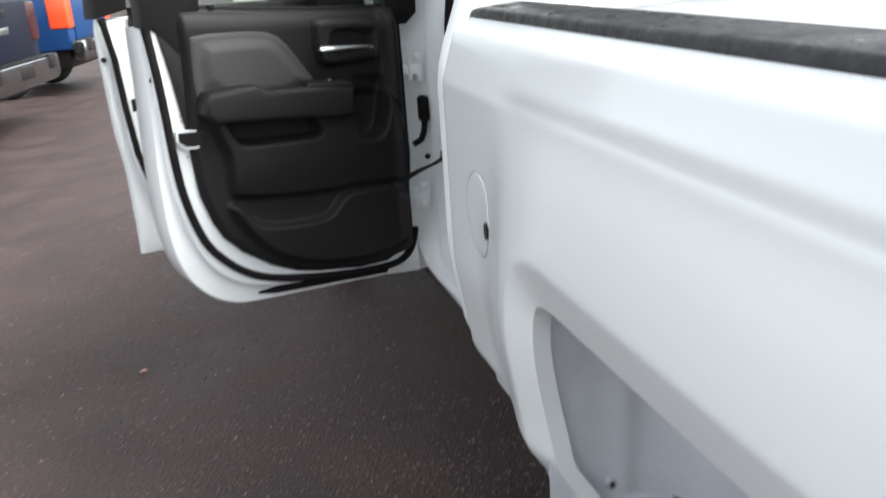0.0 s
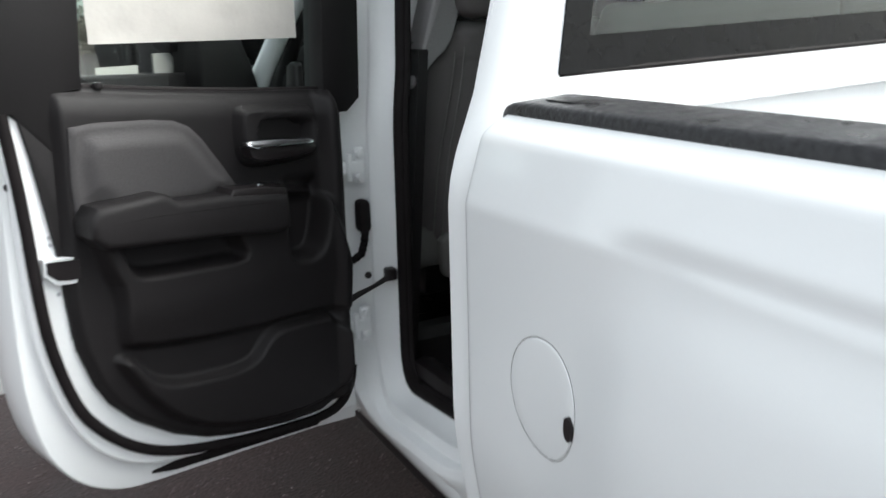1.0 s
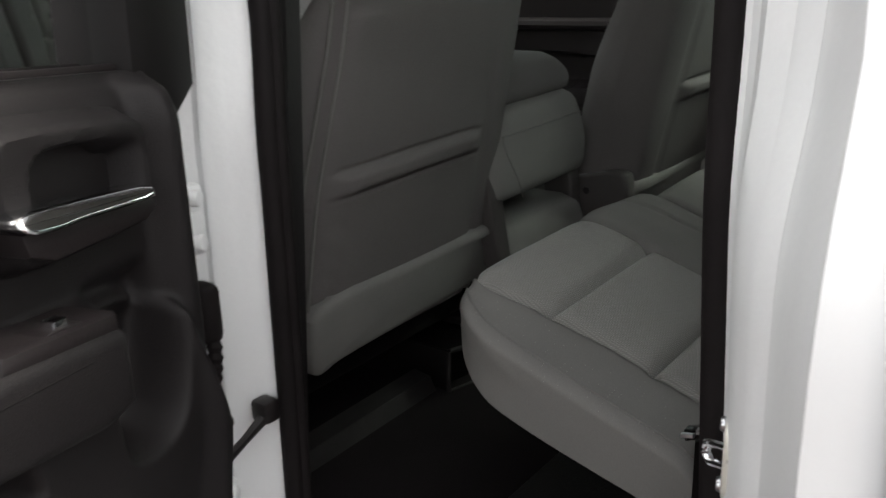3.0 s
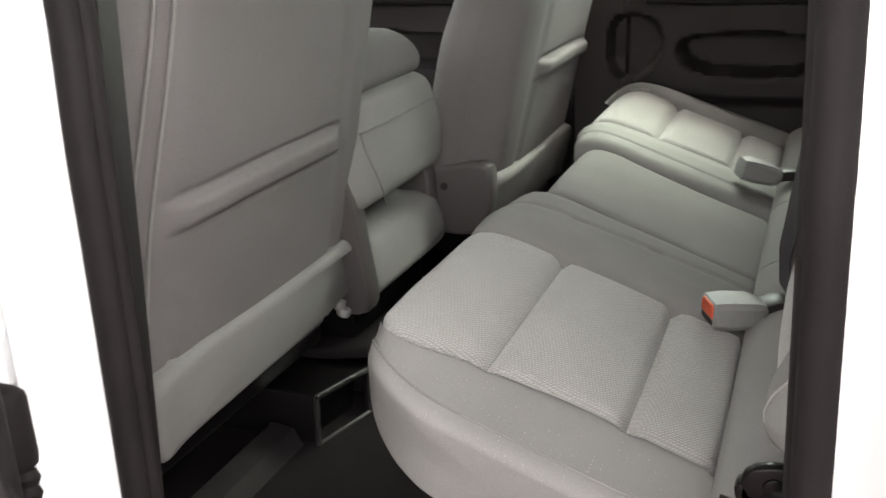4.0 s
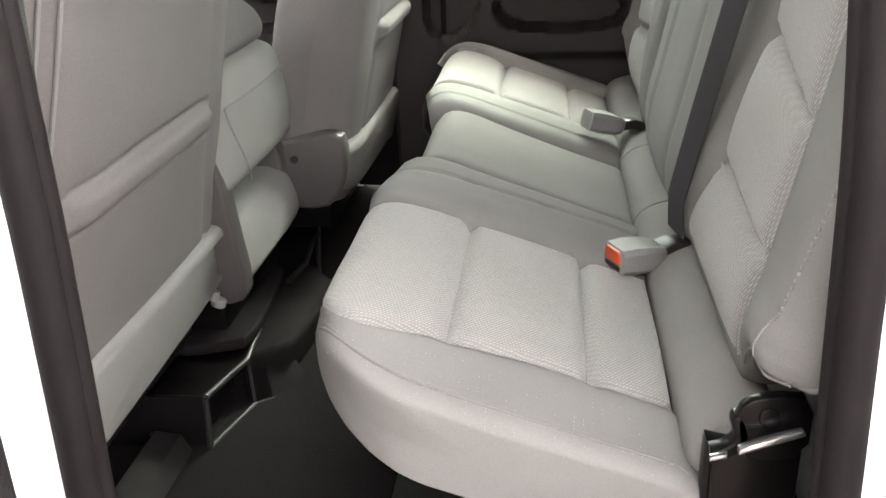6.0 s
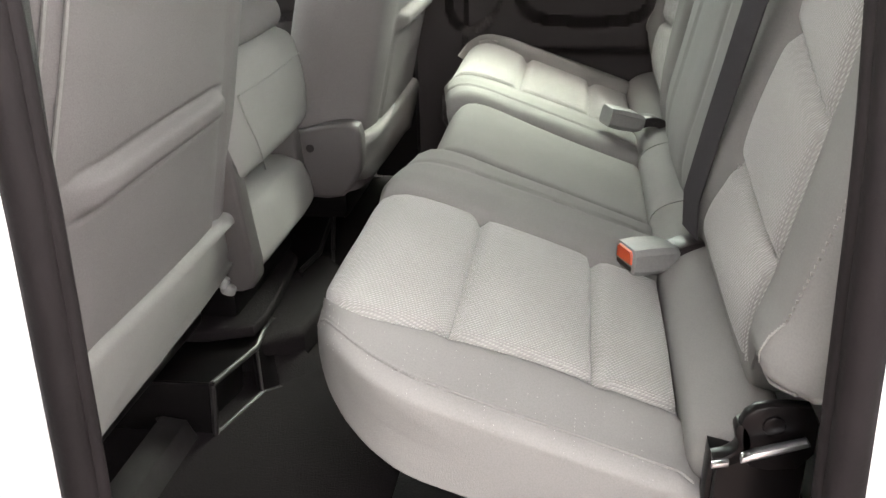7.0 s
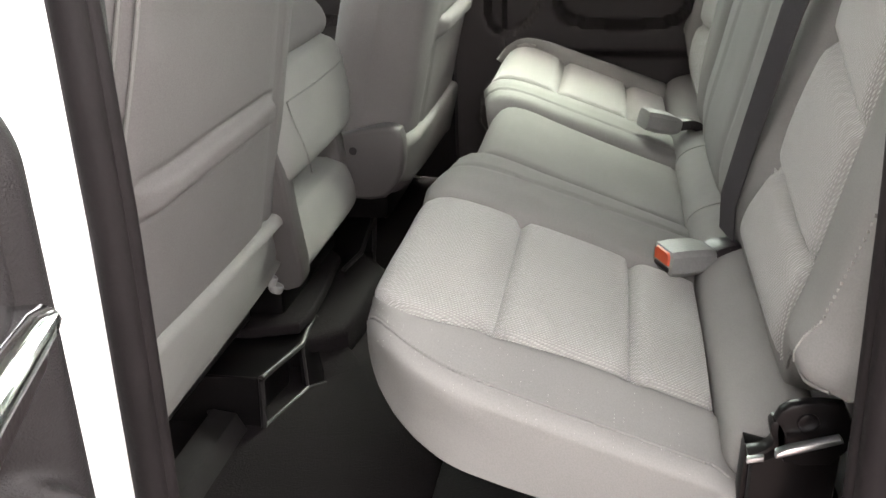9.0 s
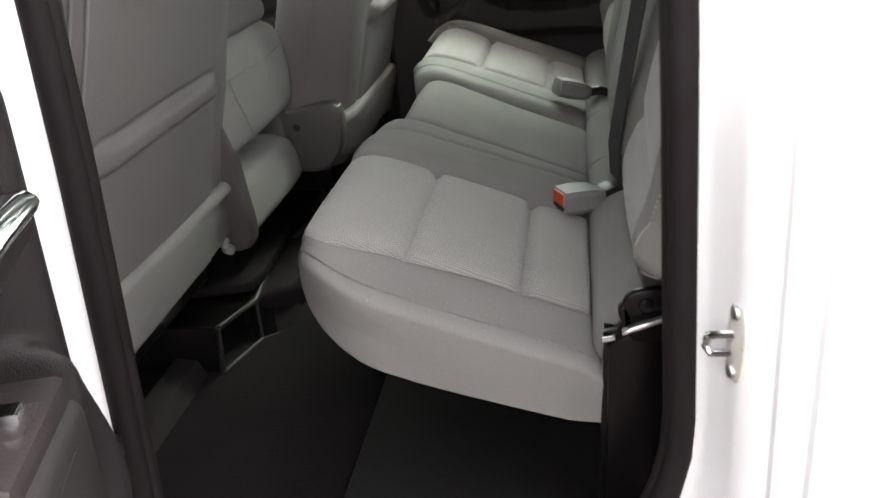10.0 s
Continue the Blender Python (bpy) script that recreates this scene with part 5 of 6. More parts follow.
def buckle(front, back, button=True):
    a, b = Vector(front), Vector(back)
    d = (b - a).normalized()
    s = d.cross(Vector((0, 0, 1))).normalized()
    u = s.cross(d)
    rows = []
    for k, w, h in ((0.0, 0.021, 0.013), (0.02, 0.024, 0.016), (0.3, 0.026, 0.0175), (0.75, 0.025, 0.016), (0.95, 0.020, 0.012), (1.0, 0.016, 0.009)):
        c = a.lerp(b, k)
        rows.append([c + s * w * x + u * h * y for x, y in ((-1, -0.6), (-0.8, -1), (0.8, -1), (1, -0.6), (1, 0.6), (0.8, 1), (-0.8, 1), (-1, 0.6))])
    root = new("belt_buckle")
    root.location = b
    tagged(root, "grey plastic belt buckle with an orange release button" if button else "grey plastic belt buckle turned face away", "belt buckle", "rear belt buckles")
    body = part("buckle_body", loft(rows), BUCKLE_GREY, root, place=straight, angle=30)
    if button:
        rows = []
        for k, w in ((-0.035, 0.85), (0.0, 0.95), (0.08, 1.03)):
            c = a.lerp(b, k)
            rows.append([c + s * 0.019 * w * x + u * (0.002 + 0.0125 * w * y) for x, y in ((-1, -0.4), (1, -0.4), (1, 0.7), (0.8, 1.0), (-0.8, 1.0), (-1, 0.7))])
        part("release_button", loft(rows), ORANGE, root, "orange release button", place=straight)
        part("tongue_slot", loft([[a.lerp(b, k) + s * 0.017 * x + u * (-0.0085 + 0.0025 * y) for x, y in ((-1, -1), (1, -1), (1, 1), (-1, 1))] for k in (-0.02, 0.05)]), BLACK, root, "dark tongue slot", place=straight)
    bm = strip_along([b - d * 0.006, b + d * 0.012 + u * 0.006, b + d * 0.026 + u * 0.003, b + d * 0.042 - u * 0.016], s, 0.030, 0.003)
    part("buckle_stalk", bm, WEB, root, "black webbing stalk", place=straight)
    bm = strip_along([b - d * 0.006, b + d * 0.010 + u * 0.007, b + d * 0.026 + u * 0.008, b + d * 0.046 + u * 0.001], s, 0.034, 0.017)
    bmesh.ops.bevel(bm, geom=bm.edges[:], offset=0.0018, segments=2, affect="EDGES", profile=0.5)
    part("stalk_sleeve", bm, BLACK, root, "glossy black plastic sleeve", place=straight)


buckle((1.120, 1.798, 1.010), (1.146, 1.737, 1.008))
buckle((1.640, 1.790, 1.060), (1.660, 1.725, 1.043), False)

# seat latch and black bracket at the bench's outer end
hinge_plate = smoothed([(1.690, 0.995), (1.690, 1.050), (1.722, 1.052), (1.744, 1.046), (1.750, 1.030), (1.746, 1.006), (1.735, 0.990)], 1)
bracket = part("seat_bracket", prism(hinge_plate, 0.722, 0.734, "yzx", 0.003), GLOSS, near_seat, "black painted steel seat hinge bracket")
part("hinge_boss", cylinder((0.721, 1.724, 1.034), (1, 0, 0), 0.0085, 0.004, 20, bevel=0.0015), GLOSS, bracket, "round black hinge boss")
arm = flow([(1.764, 0.988), (1.757, 0.991), (1.744, 0.998), (1.735, 1.010), (1.740, 1.030), (1.749, 1.034), (1.753, 1.026), (1.747, 1.012), (1.755, 1.003), (1.766, 1.000)], 1)
part("latch_arm", prism(arm, 0.722, 0.738, "yzx", 0.0025), GLOSS, bracket, "glossy black latch arm")
# Flat bar on the black latch; its highlight is put in as bright steel.
part("latch_bar", prism([(1.748, 1.0085), (1.748, 1.0135), (1.740, 1.018), (1.702, 1.031), (1.699, 1.027), (1.738, 1.012)], 0.706, 0.715, "yzx", 0.0018), STEEL, bracket, "bright steel latch bar")
part("latch_tab", prism([(1.767, 0.994), (1.767, 0.9985), (1.754, 1.0015), (1.754, 0.997)], 0.717, 0.723, "yzx", 0.0015), STEEL, bracket, "bright worn end of the latch arm")
part("post", prism([(1.738, 0.74), (1.744, 0.985), (1.764, 0.990), (1.766, 0.74)], 0.748, 0.770, "yzx", 0.004), GLOSS, bracket, "black painted steel seat leg")
bm = prism([(1.690, 0.72), (1.690, 1.000), (1.735, 0.996), (1.760, 0.982), (1.758, 0.72)], 0.735, 0.748, "yzx", 0.004)
part("bracket_web", bm, GLOSS, bracket)
part("post_foot", box(0.735, 0.780, 1.725, 1.790, 0.694, 0.744, 0.006), GLOSS, bracket)
part("inner_side_panel", box(0.665, 0.695, 1.59, 1.694, 0.69, 1.40, 0.006), GLOSS, truck, "charcoal side panel behind the opening")


# ---- front seats ----
def rear_y(z):
    return 2.558 - 0.2 * z


SECTIONS = [(0.86, 0.83, 1.27), (0.93, 0.79, 1.29), (1.0, 0.762, 1.300), (1.10, 0.722, 1.302), (1.20, 0.704, 1.298), (1.30, 0.700, 1.292), (1.38, 0.700, 1.284), (1.43, 0.712, 1.270), (1.455, 0.735, 1.245), (1.476, 0.770, 1.205), (1.486, 0.82, 1.15)]


def section(z):
    for (za, a0, a1), (zb, b0, b1) in zip(SECTIONS, SECTIONS[1:]):
        if z <= zb:
            k = (z - za) / (zb - za)
            return a0 + (b0 - a0) * k, a1 + (b1 - a1) * k
    return SECTIONS[-1][1:]


def front_seat(f, driver):
    rows = []
    zs = sorted([0.86 + 0.008 * i for i in range(77)] + [1.116 + 0.008 * i + k for i in range(9) for k in (0.002, 0.004, 0.006)] + [1.474, 1.481, 1.486])
    for z in zs:
        x0, x1 = section(z)
        thick = 0.185 - 0.09 * step(z, 1.36, 1.498) - 0.03 * step(z, 1.2, 1.4)
        y0 = rear_y(z) + 0.06 * step(z, 1.45, 1.50) ** 2
        xm, ym, hx, hy = (x0 + x1) / 2, y0 + thick / 2, (x1 - x0) / 2, thick / 2
        row = []
        for k in range(112):
            # denser along the flat rear
            a = math.tau * k / 112
            ca, sa = math.cos(a), math.sin(a)
            e = 0.30
            px = xm + hx * math.copysign(abs(ca) ** e, ca)
            py = ym - hy * math.copysign(abs(sa) ** 0.55, sa)
            if sa > 0:
                # the outer rear edge sweeps forward
                py += 0.05 * step(px, 0.86, 0.71) + 0.035 * step(px, 1.265, 1.30)
                zb = 1.152 + 0.004 * math.sin((px - 0.85) * 8)
                h = 0.0155 * math.exp(-((z - zb) / 0.0165) ** 4) * step(px, 0.841, 0.850) * step(px, 1.176, 1.156) * (0.75 + 0.25 * math.sin((px - 0.845) * 8.2))
                h += (groove(z - zb - 0.0215, 0.004, 0.005 + 0.006 * step(px, 1.12, 1.2)) + groove(z - zb + 0.0205, 0.0035, 0.004)) * step(px, 0.845, 0.855) * step(px, 1.176, 1.156)
                h += groove(z - 1.392 - 0.012 * math.sin((px - 0.8) * 6.3), 0.0035, 0.005) * step(px, 0.79, 0.81)
                h += groove(px - 0.80 - 0.02 * step(z, 1.1, 1.4), 0.006, 0.010) + groove(px - 0.846 - 0.14 * max(0.0, z - 1.15), 0.005, 0.006) + groove(px - 1.186 - 0.08 * max(0.0, 1.20 - z), 0.005, 0.007)
                h += 0.003 * noise.noise((px * 5, z * 5, 9.1))
                py -= h
            row.append(Vector((px, py, z)))
        rows.append(row)
    c = f(Vector((1.0, 2.60, 0.70)))
    seat = thing("front_seat", c.x, c.y, c.z, "grey cloth front seat with a map pocket across its back", "car seat", "front seats")
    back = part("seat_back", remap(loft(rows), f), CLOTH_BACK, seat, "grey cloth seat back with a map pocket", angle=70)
    for px, z0, z1 in ((0.812, 0.95, 1.43), (0.792, 0.97, 1.42)):
        line = [Vector((px + 0.02 * step(z, 1.1, 1.4), rear_y(z) + 0.05 * step(px + 0.02 * step(z, 1.1, 1.4), 0.86, 0.71) + 0.0005, z)) for z in [z0 + (z1 - z0) * i / 40 for i in range(41)]]
        part("back_piping", tube([f(p) for p in line], 0.0022, 6), SEAM, back, "piped seam down the seat back")
    skirt = [(0.798, 0.985), (1.05, 0.978), (1.300, 0.985), (1.322, 0.950), (1.318, 0.915), (1.285, 0.890), (1.20, 0.870), (1.0, 0.862), (0.865, 0.858), (0.845, 0.850), (0.822, 0.848), (0.808, 0.90)]
    bm = prism(smoothed(skirt, 2), 0.0, 0.045, "xzy", 0.016, 4)
    remap(bm, lambda c: f(Vector((c.x, rear_y(c.z) - 0.012 + c.y + 0.03 * step(c.x, 1.25, 1.33), c.z))))
    part("seat_skirt", bm, CLOTH, seat, "paler grey cloth skirt along the seat's lower back")
    bm = box(0.725, 1.285, 2.40, 2.92, 0.87, 1.0, 0.05, 4)
    part("seat_base", remap(bm, f), CLOTH, seat, "grey cloth seat cushion")
    bm = box(0.805, 1.135, 2.205, 2.300, 1.492, 1.705, 0.042, 4)
    remap(bm, lambda c: f(Vector((c.x, c.y - 0.15 * (c.z - 1.6), c.z))))
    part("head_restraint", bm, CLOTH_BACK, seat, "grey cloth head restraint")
    for x in (0.90, 1.04):
        part("restraint_post", remap(cylinder((x, 2.285, 1.50), (0, 0, 1), 0.006, 0.05, 10), f), BLACK, seat)
    # side shield with its screw hole, on the inner side
    bm = prism(smoothed([(2.368, 0.93), (2.370, 1.000), (2.390, 1.010), (2.430, 1.006), (2.51, 0.985), (2.54, 0.93), (2.50, 0.872), (2.415, 0.866), (2.388, 0.890)], 1), 1.282, 1.322, "yzx", 0.009, 3)
    part("side_shield", remap(bm, f), GREY_PLASTIC, seat, "dark grey plastic hinge shield")
    part("shield_hole", remap(cylinder((1.3215, 2.462, 0.963), (1, 0, 0), 0.0075, 0.004, 14), f), BLACK, seat, "dark screw hole")
    # runners and feet
    for x in (0.82, 1.20):
        part("seat_runner", remap(box(x - 0.025, x + 0.025, 2.50, 2.95, 0.72, 0.755, 0.006), f), GLOSS, seat)
        part("runner_foot", remap(prism([(2.50, 0.69), (2.50, 0.71), (2.54, 0.76), (2.60, 0.76), (2.60, 0.69)], x - 0.03, x + 0.03, "yzx", 0.004), f), GLOSS, seat)
    part("seat_pan", remap(box(0.78, 1.25, 2.42, 2.92, 0.80, 0.875, 0.01), f), GLOSS, seat)
    if driver:
        bm = cylinder((1.238, 2.372, 0.862), (0.2, -0.4, 1), 0.011, 0.014, 16, bevel=0.004)
        cylinder((1.234, 2.376, 0.875), (0.2, -0.4, 1), 0.008, 0.016, 14, bm=bm, bevel=0.002)
        part("trim_clip", bm, BUCKLE_GREY, seat, "pale grey trim clip")


front_seat(straight, True)
front_seat(lambda v: mirror_x(v) + Vector((0.04, -0.115, 0)), False)

# ---- folding middle seat between the front seats ----


console = thing("folding_middle_seat", 1.43, 2.55, 0.70, "grey cloth folding middle seat between the front seats", "car seat", "front seats")


def bolster(x0, x1, y0, y1, z0, z1, lean_back, pinch, r=0.028, bow=0.012):
    """A stuffed block whose rear face leans, bows out and narrows towards its top."""
    bm = box(x0, x1, y0, y1, z0, z1)
    bmesh.ops.subdivide_edges(bm, edges=bm.edges[:], cuts=15, use_grid_fill=True)
    c = Vector(((x0 + x1) / 2, (y0 + y1) / 2, (z0 + z1) / 2))
    h = Vector(((x1 - x0) / 2, (y1 - y0) / 2, (z1 - z0) / 2))
    for v in bm.verts:
        d = v.co - c
        core = Vector([max(-(h[i] - r), min(h[i] - r, d[i])) for i in range(3)])
        e = d - core
        q = core + (e.normalized() * r if e.length > 1e-6 else e)
        a, b, k = q.x / h.x, q.y / h.y, q.z / h.z
        q.y -= bow * (1 - a * a) * (1 - k * k) * step(-b, 0.0, 1.0)
        q.x += math.copysign(bow * (1 - k * k) * step(abs(a), 0.2, 1.0), a)
        q.x -= a * pinch * step(k, -0.2, 1.0)
        q.z += bow * 0.5 * (1 - a * a) * step(k, 0.0, 1.0)
        q.y += lean_back * (q.z + h.z)
        v.co = c + q + Vector((0.0015 * noise.noise(v.co * 16), 0.0015 * noise.noise(v.co * 15 + Vector((3, 0, 0))), 0))
    return bm


block = part("armrest_block", bolster(1.236, 1.572, 2.338, 2.74, 1.012, 1.186, 0.05, 0.030), CLOTH, console, "padded cloth armrest block folded down", angle=70)
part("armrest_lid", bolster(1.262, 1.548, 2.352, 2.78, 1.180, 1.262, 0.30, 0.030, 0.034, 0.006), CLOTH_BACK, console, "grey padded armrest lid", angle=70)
part("upper_seam", tube(flow([(1.262, 2.336, 1.141), (1.34, 2.329, 1.143), (1.44, 2.330, 1.143), (1.545, 2.341, 1.139)], 2), 0.0013, 6), SEAM, block)
line = flow([(1.262, 2.338, 1.141), (1.268, 2.333, 1.11), (1.296, 2.327, 1.06), (1.318, 2.330, 1.018)], 3)
part("side_seam", tube([(p.x, p.y, p.z) for p in resample(line, 0.004)], [0.0016 if i % 2 else 0.0009 for i in range(len(resample(line, 0.004)))], 6), SEAM, block, "stitched corner seam")
low = part("lower_cushion", bolster(1.280, 1.590, 2.336, 2.80, 0.858, 0.962, 0.22, 0.012, 0.030, 0.008), CLOTH, console, "grey cloth lower middle cushion", angle=70)
for x, top, y in ((1.262, 1.085, 2.350), (1.575, 1.010, 2.372)):
    bm = prism(smoothed([(y + 0.06, top - 0.01), (y + 0.012, top + 0.012), (y - 0.006, top - 0.012), (y - 0.010, 0.96), (y - 0.016, 0.872), (y - 0.002, 0.846), (y + 0.055, 0.846), (y + 0.06, 0.92)], 1), x - 0.020, x + 0.020, "yzx", 0.006, 3)
    hinge = part("hinge_arm", remap(bm, lambda c: Vector((c.x + 0.16 * (0.96 - c.z) * (x < 1.4), c.y, c.z))), GREY_PLASTIC, console, "dark grey plastic hinge arm")
part("seat_stand", box(1.30, 1.58, 2.39, 2.75, 0.775, 0.862, 0.01), GLOSS, console, "black steel stand")
bm = prism(smoothed([(1.255, 2.36), (1.335, 2.345), (1.60, 2.375), (1.63, 2.62), (1.24, 2.62)], 1), 0.762, 0.782, "xyz", 0.006, 3)
part("base_plate", bm, FLOOR_MAT, console, "black plastic base plate")

# black ducts and covers on the floor behind the front seats
def duct(f):
    """A hollow moulded box on the floor with a dark mouth between paler tubes that draw its edge highlights, and a
    wedge that joins it to the tunnel.
    """
    root = f(Vector((1.22, 2.45, 0.695)))
    d = thing("floor_duct", root.x, root.y, root.z, "glossy black plastic floor air duct behind a front seat", "air duct", "floor ducts")
    a0, a1 = Vector((1.125, 2.367, 0.693)), Vector((1.122, 2.362, 0.777))
    b0, b1 = Vector((1.232, 2.337, 0.693)), Vector((1.262, 2.352, 0.752))
    c0, c1 = Vector((1.250, 2.312, 0.693)), Vector((1.350, 2.362, 0.756))
    e0, e1 = Vector((1.300, 2.262, 0.693)), Vector((1.372, 2.345, 0.740))
    back = Vector((0, 0.24, 0))

    def panel(pts, way, bevel=0.002):
        bm = bmesh.new()
        bm.faces.new([bm.verts.new(p) for p in pts])
        thicken(bm, way)
        bmesh.ops.recalc_face_normals(bm, faces=bm.faces)
        bmesh.ops.bevel(bm, geom=bm.edges[:], offset=bevel, segments=2, affect="EDGES", profile=0.5)
        return remap(bm, f)

    part("top_cover", panel([a1, b1, c1, c1 + back, a1 + back], (0, 0.0, -0.006)), GLOSS, d, "flat black cover")
    part("side_wall", panel([a0, a1, a1 + back, a0 + back], (0.006, 0, 0)), GLOSS, d)
    part("mouth_wall", panel([Vector(p) for p in ((1.130, 2.388, 0.693), (1.130, 2.388, 0.770), (1.252, 2.368, 0.747), (1.240, 2.368, 0.693))], (0, 0.006, 0)), GLOSS, d, "dark duct mouth")
    part("inner_wall", panel([b0, b1, c1, c0], (0.004, 0.008, 0)), GLOSS, d)
    part("wedge", panel([c0, c1, e1, e0], (0.010, 0.012, 0)), FLOOR_MAT, d, "matt black rubber wedge")
    # Paler tubes paint in the soft highlights along the edges.
    for name, pts, r in (("upper_rim", [a1, b1, c1], 0.0046), ("outer_rim", [a1, a0], 0.0046), ("lower_rim", [a0, b0], 0.0036), ("inner_rim", [b0, c0], 0.0022), ("inner_post", [b0, b1], 0.0024)):
        part(name, tube([f(p + Vector((-0.001, -0.003, 0.001))) for p in resample(pts, 0.02)], r, 8), RIM, d, "worn shiny edge")


duct(straight)
duct(mirror_x)
part("floor_ridge", prism([(2.385, 0.693), (2.40, 0.722), (2.436, 0.727), (2.455, 0.693)], 0.72, 1.118, "yzx", 0.005), RIM, truck, "charcoal floor crossmember cover")
part("ridge_rim", tube([(1.178, 2.505, 0.700), (1.140, 2.461, 0.712), (1.105, 2.420, 0.716)], [0.003, 0.0055, 0.0055], 8), RIM, truck, "charcoal raised edge beside the crossmember cover")
part("duct_step", prism(smoothed([(1.30, 2.30), (1.42, 2.285), (1.60, 2.285), (1.64, 2.46), (1.26, 2.46)], 1), 0.69, 0.748, "xyz", 0.014, 3), FLOOR_MAT, truck, "black rubber cover over the tunnel")

# dash, steering wheel
bm = prism([(3.62, 1.00), (3.62, 1.345), (3.50, 1.360), (3.30, 1.340), (3.22, 1.28), (3.22, 1.05), (3.30, 0.92)], 0.728, 2 * XC - 0.728, "yzx", 0.02, 3)
dash = part("dashboard", bm, DASH, truck, "charcoal dashboard")
part("instrument_hood", prism(smoothed([(3.23, 1.28), (3.20, 1.40), (3.34, 1.445), (3.52, 1.36)], 2), 0.79, 1.20, "yzx", 0.03, 4), DASH, dash, "charcoal instrument hood")
part("dash_end", prism(smoothed([(3.20, 1.02), (3.205, 1.36), (3.24, 1.385), (3.32, 1.36), (3.34, 1.02)], 1), 0.725, 0.755, "yzx", 0.010, 3), BLACK, dash, "rounded end of the dashboard")
for i, x in enumerate((0.778, 0.792, 0.806)):
    part("vent_slat", box(x, x + 0.004, 3.205, 3.225, 1.22, 1.33, 0.001), GREY_PLASTIC, dash, "thin grey vent slat")
part("radio_panel", box(1.30, 1.58, 3.195, 3.23, 1.06, 1.31, 0.012, 3), GREY_PLASTIC, dash, "grey centre panel")
axis = Vector((0, -0.86, 0.5)).normalized()
side, upv = Vector((1, 0, 0)), Vector((0, 0.5, 0.86))
ctr = Vector((0.985, 3.02, 1.265))
sw = part("steering_wheel", tube([ctr + side * 0.19 * math.cos(a) + upv * 0.19 * math.sin(a) for a in [i * math.tau / 48 for i in range(48)]], 0.015, 10, True, across=axis), BLACK, truck, "black steering wheel")
part("wheel_hub", cylinder(ctr + axis * -0.02, axis, 0.065, 0.05, 20, bevel=0.012), BLACK, sw)
for a in (0, math.pi, -math.pi / 2):
    part("wheel_spoke", tube([ctr, ctr + side * 0.18 * math.cos(a) + upv * 0.18 * math.sin(a)], 0.014, 8, flat=0.5), BLACK, sw)
part("steering_column", tube([ctr - axis * 0.02, ctr - axis * 0.32], 0.035, 12), BLACK, sw)

# ---- parked trucks across the lot ----


DULL = mat("dull_chrome", (0.36, 0.36, 0.37), 0.22, 1.0, mottle=0.2, mottle_scale=12)


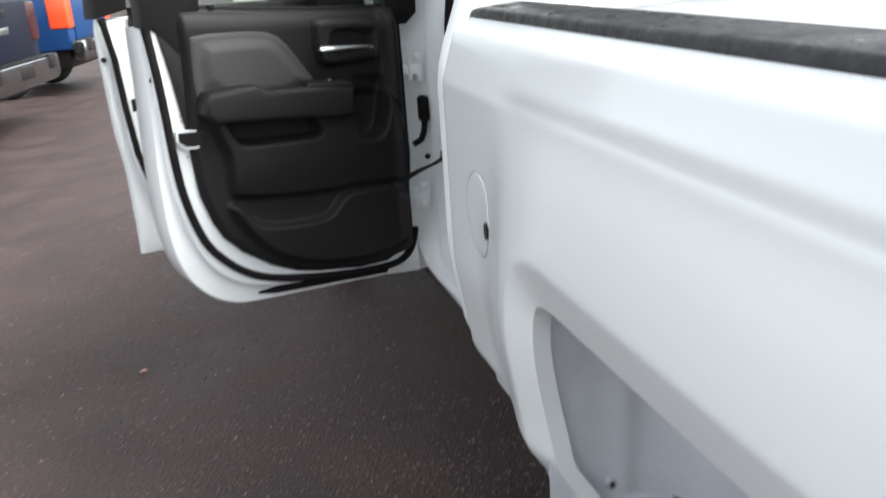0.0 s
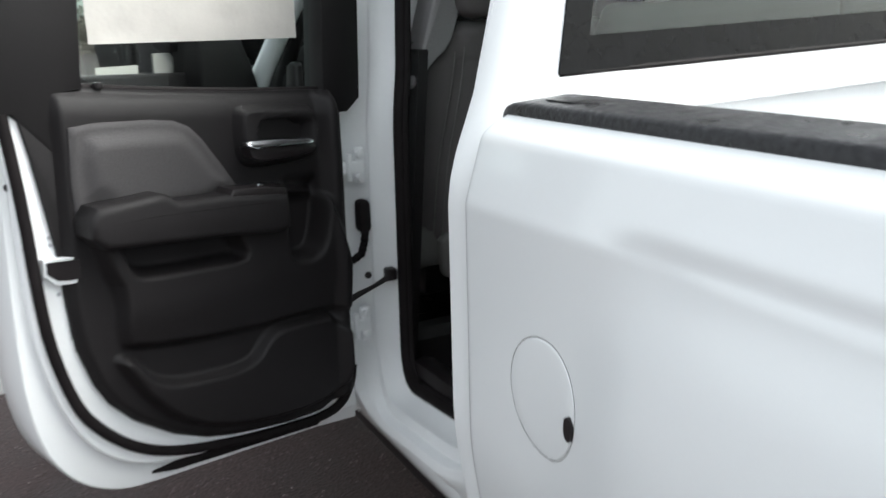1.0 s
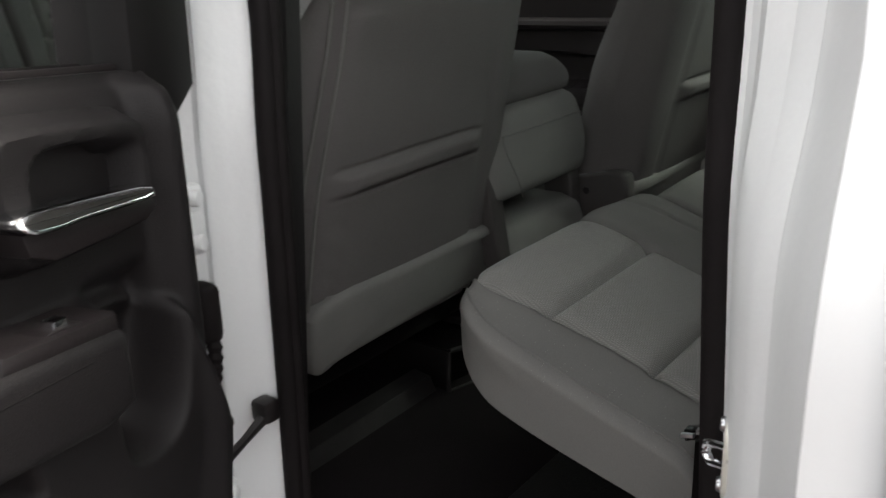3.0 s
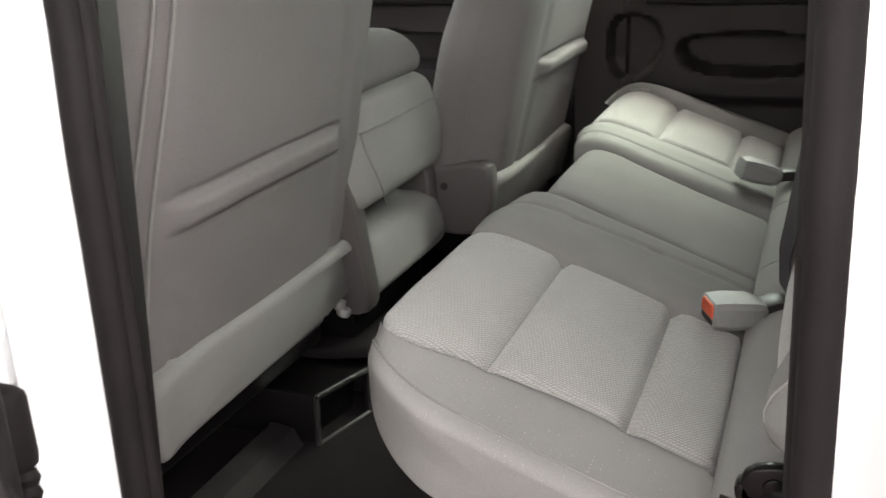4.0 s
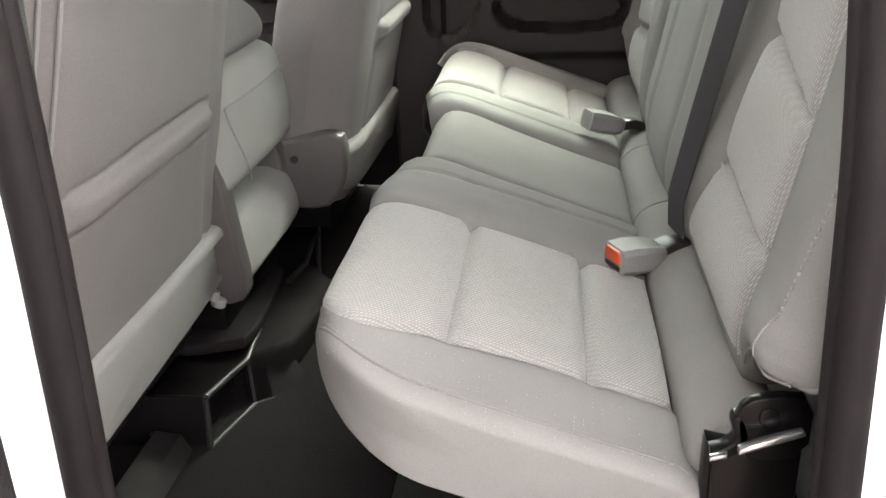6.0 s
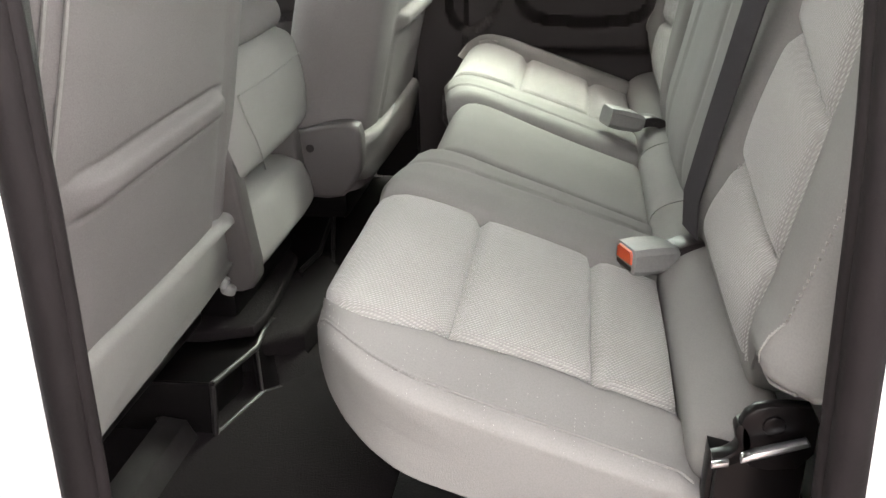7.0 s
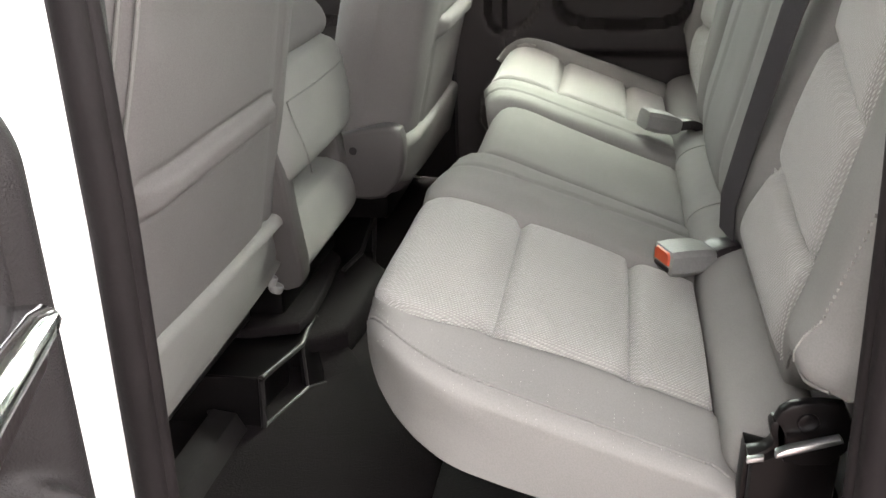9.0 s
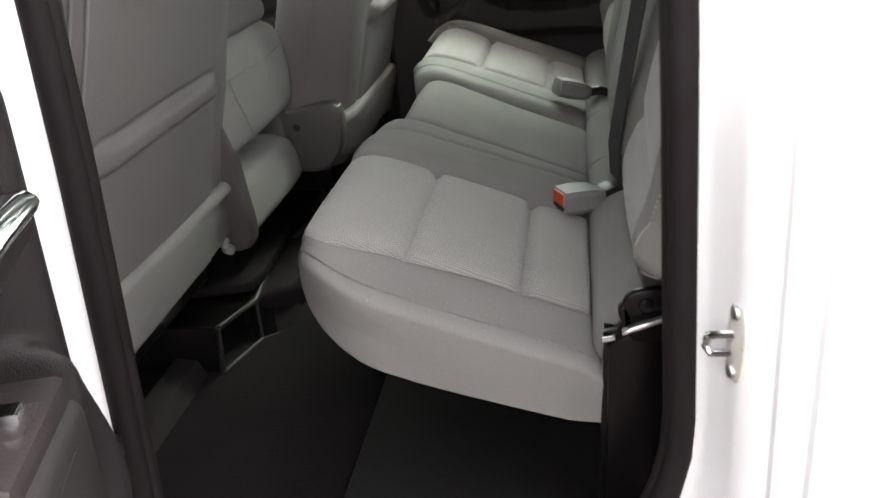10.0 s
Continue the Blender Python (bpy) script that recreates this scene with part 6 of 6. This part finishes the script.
def parked_truck(m, paint, label, lamp):
    t = new("parked_truck")
    t.matrix_basis = m
    tagged(t, label, "pickup truck")

    def p(name, bm, material, text="", parent=None):
        return link(name, bm, material, parent or t, text)

    bm = prism([(0.0, 0.62), (0.0, 1.02), (0.012, 1.06), (0.0, 1.32), (0.03, 1.36), (1.95, 1.36), (1.95, 0.60), (1.45, 0.60), (1.40, 0.92), (1.28, 1.0), (0.72, 1.0), (0.60, 0.92), (0.55, 0.60)], -0.98, 0.98, "yzx", 0.03, 3)
    body = p("bed_body", bm, paint)
    bm = prism([(2.0, 0.58), (2.0, 1.36), (2.10, 1.86), (2.25, 1.90), (3.2, 1.90), (3.45, 1.85), (4.05, 1.40), (5.2, 1.28), (5.35, 1.15), (5.35, 0.62), (4.95, 0.60), (4.9, 0.92), (4.75, 1.0), (4.2, 1.0), (4.05, 0.92), (4.0, 0.58)], -0.96, 0.96, "yzx", 0.06, 3)
    cab = p("cab", remap(bm, lambda c: Vector((c.x * (1 - 0.16 * step(c.z, 1.38, 1.9)), c.y, c.z))), paint)
    gate = p("tailgate", box(-0.76, 0.76, -0.022, 0.01, 0.70, 1.34, 0.012), paint)
    p("gate_handle", box(-0.12, 0.12, -0.034, -0.018, 1.20, 1.27, 0.008), BLACK, parent=gate)
    p("badge", box(-0.14, 0.14, -0.03, -0.02, 1.02, 1.09, 0.006), STEEL, "plain bright badge", gate)
    bm = prism([(-0.02, 0.48), (-0.02, 0.73), (-0.15, 0.74), (-0.185, 0.71), (-0.185, 0.53), (-0.15, 0.46)], -0.99, 0.99, "yzx", 0.02, 3)
    bumper = p("rear_bumper", bm, DULL, "chromed rear bumper")
    p("plate_recess", box(-0.18, 0.18, -0.192, -0.18, 0.555, 0.695, 0.006), BLACK, "dark plate recess", bumper)
    for s in (-1, 1):
        p("corner_step", box(s * 0.78 - 0.10, s * 0.78 + 0.10, -0.194, -0.10, 0.585, 0.748, 0.01), BLACK, "dark corner step", bumper)
    p("step_pad", box(-0.9, 0.9, -0.17, -0.03, 0.735, 0.743, 0.003), BLACK, "", bumper)
    for s in (-1, 1):
        p("tail_lamp", box(min(s * 0.77, s * 0.995), max(s * 0.77, s * 0.995), -0.03, 0.24, 0.90, 1.32, 0.025, 3), lamp, "red-orange tail lamp")
        for y in (1.0, 4.47):
            w = p("wheel", tube([(s * 0.86, y + 0.29 * math.cos(a), 0.39 + 0.29 * math.sin(a)) for a in [i * math.tau / 28 for i in range(28)]], 0.10, 10, True, 1.1, across=(1, 0, 0)), TYRE)
            p("rim", cylinder((s * 0.90, y, 0.39), (1, 0, 0), 0.21, 0.14, 20), ALLOY, "", w)
        bm = prism([(2.25, 1.42), (2.30, 1.80), (3.25, 1.80), (3.75, 1.42)], 0.90, 0.925, "yzx", 0.004)
        p("side_window", remap(bm, lambda c: Vector((s * (c.x - 0.16 * 0.9 * step(c.z, 1.38, 1.9)), c.y, c.z))), GLOSS, "dark side window")
    bm = prism([(-0.72, 1.43), (-0.66, 1.80), (0.66, 1.80), (0.72, 1.43)], -0.01, 0.01, "xzy", 0.004)
    p("rear_window", remap(bm, lambda c: Vector((c.x, c.y + 2.0 + 0.10 * (c.z - 1.36) / 0.5, c.z))), GLOSS, "dark rear window")
    p("underside", box(-0.8, 0.8, 0.1, 5.2, 0.36, 0.62, 0.02), BLACK)
    return t


NAVY = mat("dark_slate_paint", (0.008, 0.0095, 0.020), 0.5, mottle=0.05, coat=0.03, spec=0.14)
BLUE = mat("deep_blue_paint", (0.008, 0.040, 0.135), 0.42, mottle=0.05, coat=0.15, spec=0.3)
LAMP = mat("orange_lamp_lens", (0.85, 0.09, 0.03), 0.25, mottle=0.05)
parked_truck(pose(-1.93, 9.9, 0, 0, 0, 79), NAVY, "dark slate-blue pickup truck parked on wet asphalt", mat("smoked_lamp_lens", (0.05, 0.012, 0.012), 0.2))
parked_truck(pose(-1.45, 13.75, 0, 0, 0, 79), BLUE, "bright blue pickup truck parked beside a darker one", LAMP)

# ---- distance: a belt of bare brown trees and shrubs round the lot ----
rng = random.Random(11)
bm = bmesh.new()


def tree_height(a):
    return 4.2 + 2.2 * math.sin(a * 9) + 1.5 * math.sin(a * 23 + 1) + 0.8 * math.sin(a * 61 + 2)


for i in range(16000):
    a = rng.uniform(0, math.tau)
    d = rng.uniform(62, 74)
    z = rng.random() ** 1.3 * max(1.6, tree_height(a))
    c = Vector((d * math.cos(a), d * math.sin(a), z))
    s = rng.uniform(0.10, 0.38)
    q = Euler((rng.uniform(0, 6), rng.uniform(0, 6), rng.uniform(0, 6))).to_matrix()
    bm.faces.new([bm.verts.new(c + q @ Vector(k) * s) for k in ((-1, -0.5, 0), (1, -0.4, 0.2), (0.8, 0.6, 0), (-0.7, 0.5, 0.3))])
rows = [[Vector((76 * math.cos(a), 76 * math.sin(a), k * max(1.2, 0.62 * tree_height(a) + 0.5 * noise.noise((a * 40, 0, 0))))) for k in (0.0, 0.5, 1.0)] for a in [i * math.tau / 500 for i in range(501)]]
loft(rows, ring=False, cap=False, bm=bm)
tagged(link("far_trees", bm, mat("brown_twigs", (0.075, 0.058, 0.048), 0.9, mottle=0.4, mottle_scale=0.3), smooth=False), "distant belt of bare brown trees and shrubs", "trees", kind="stuff")
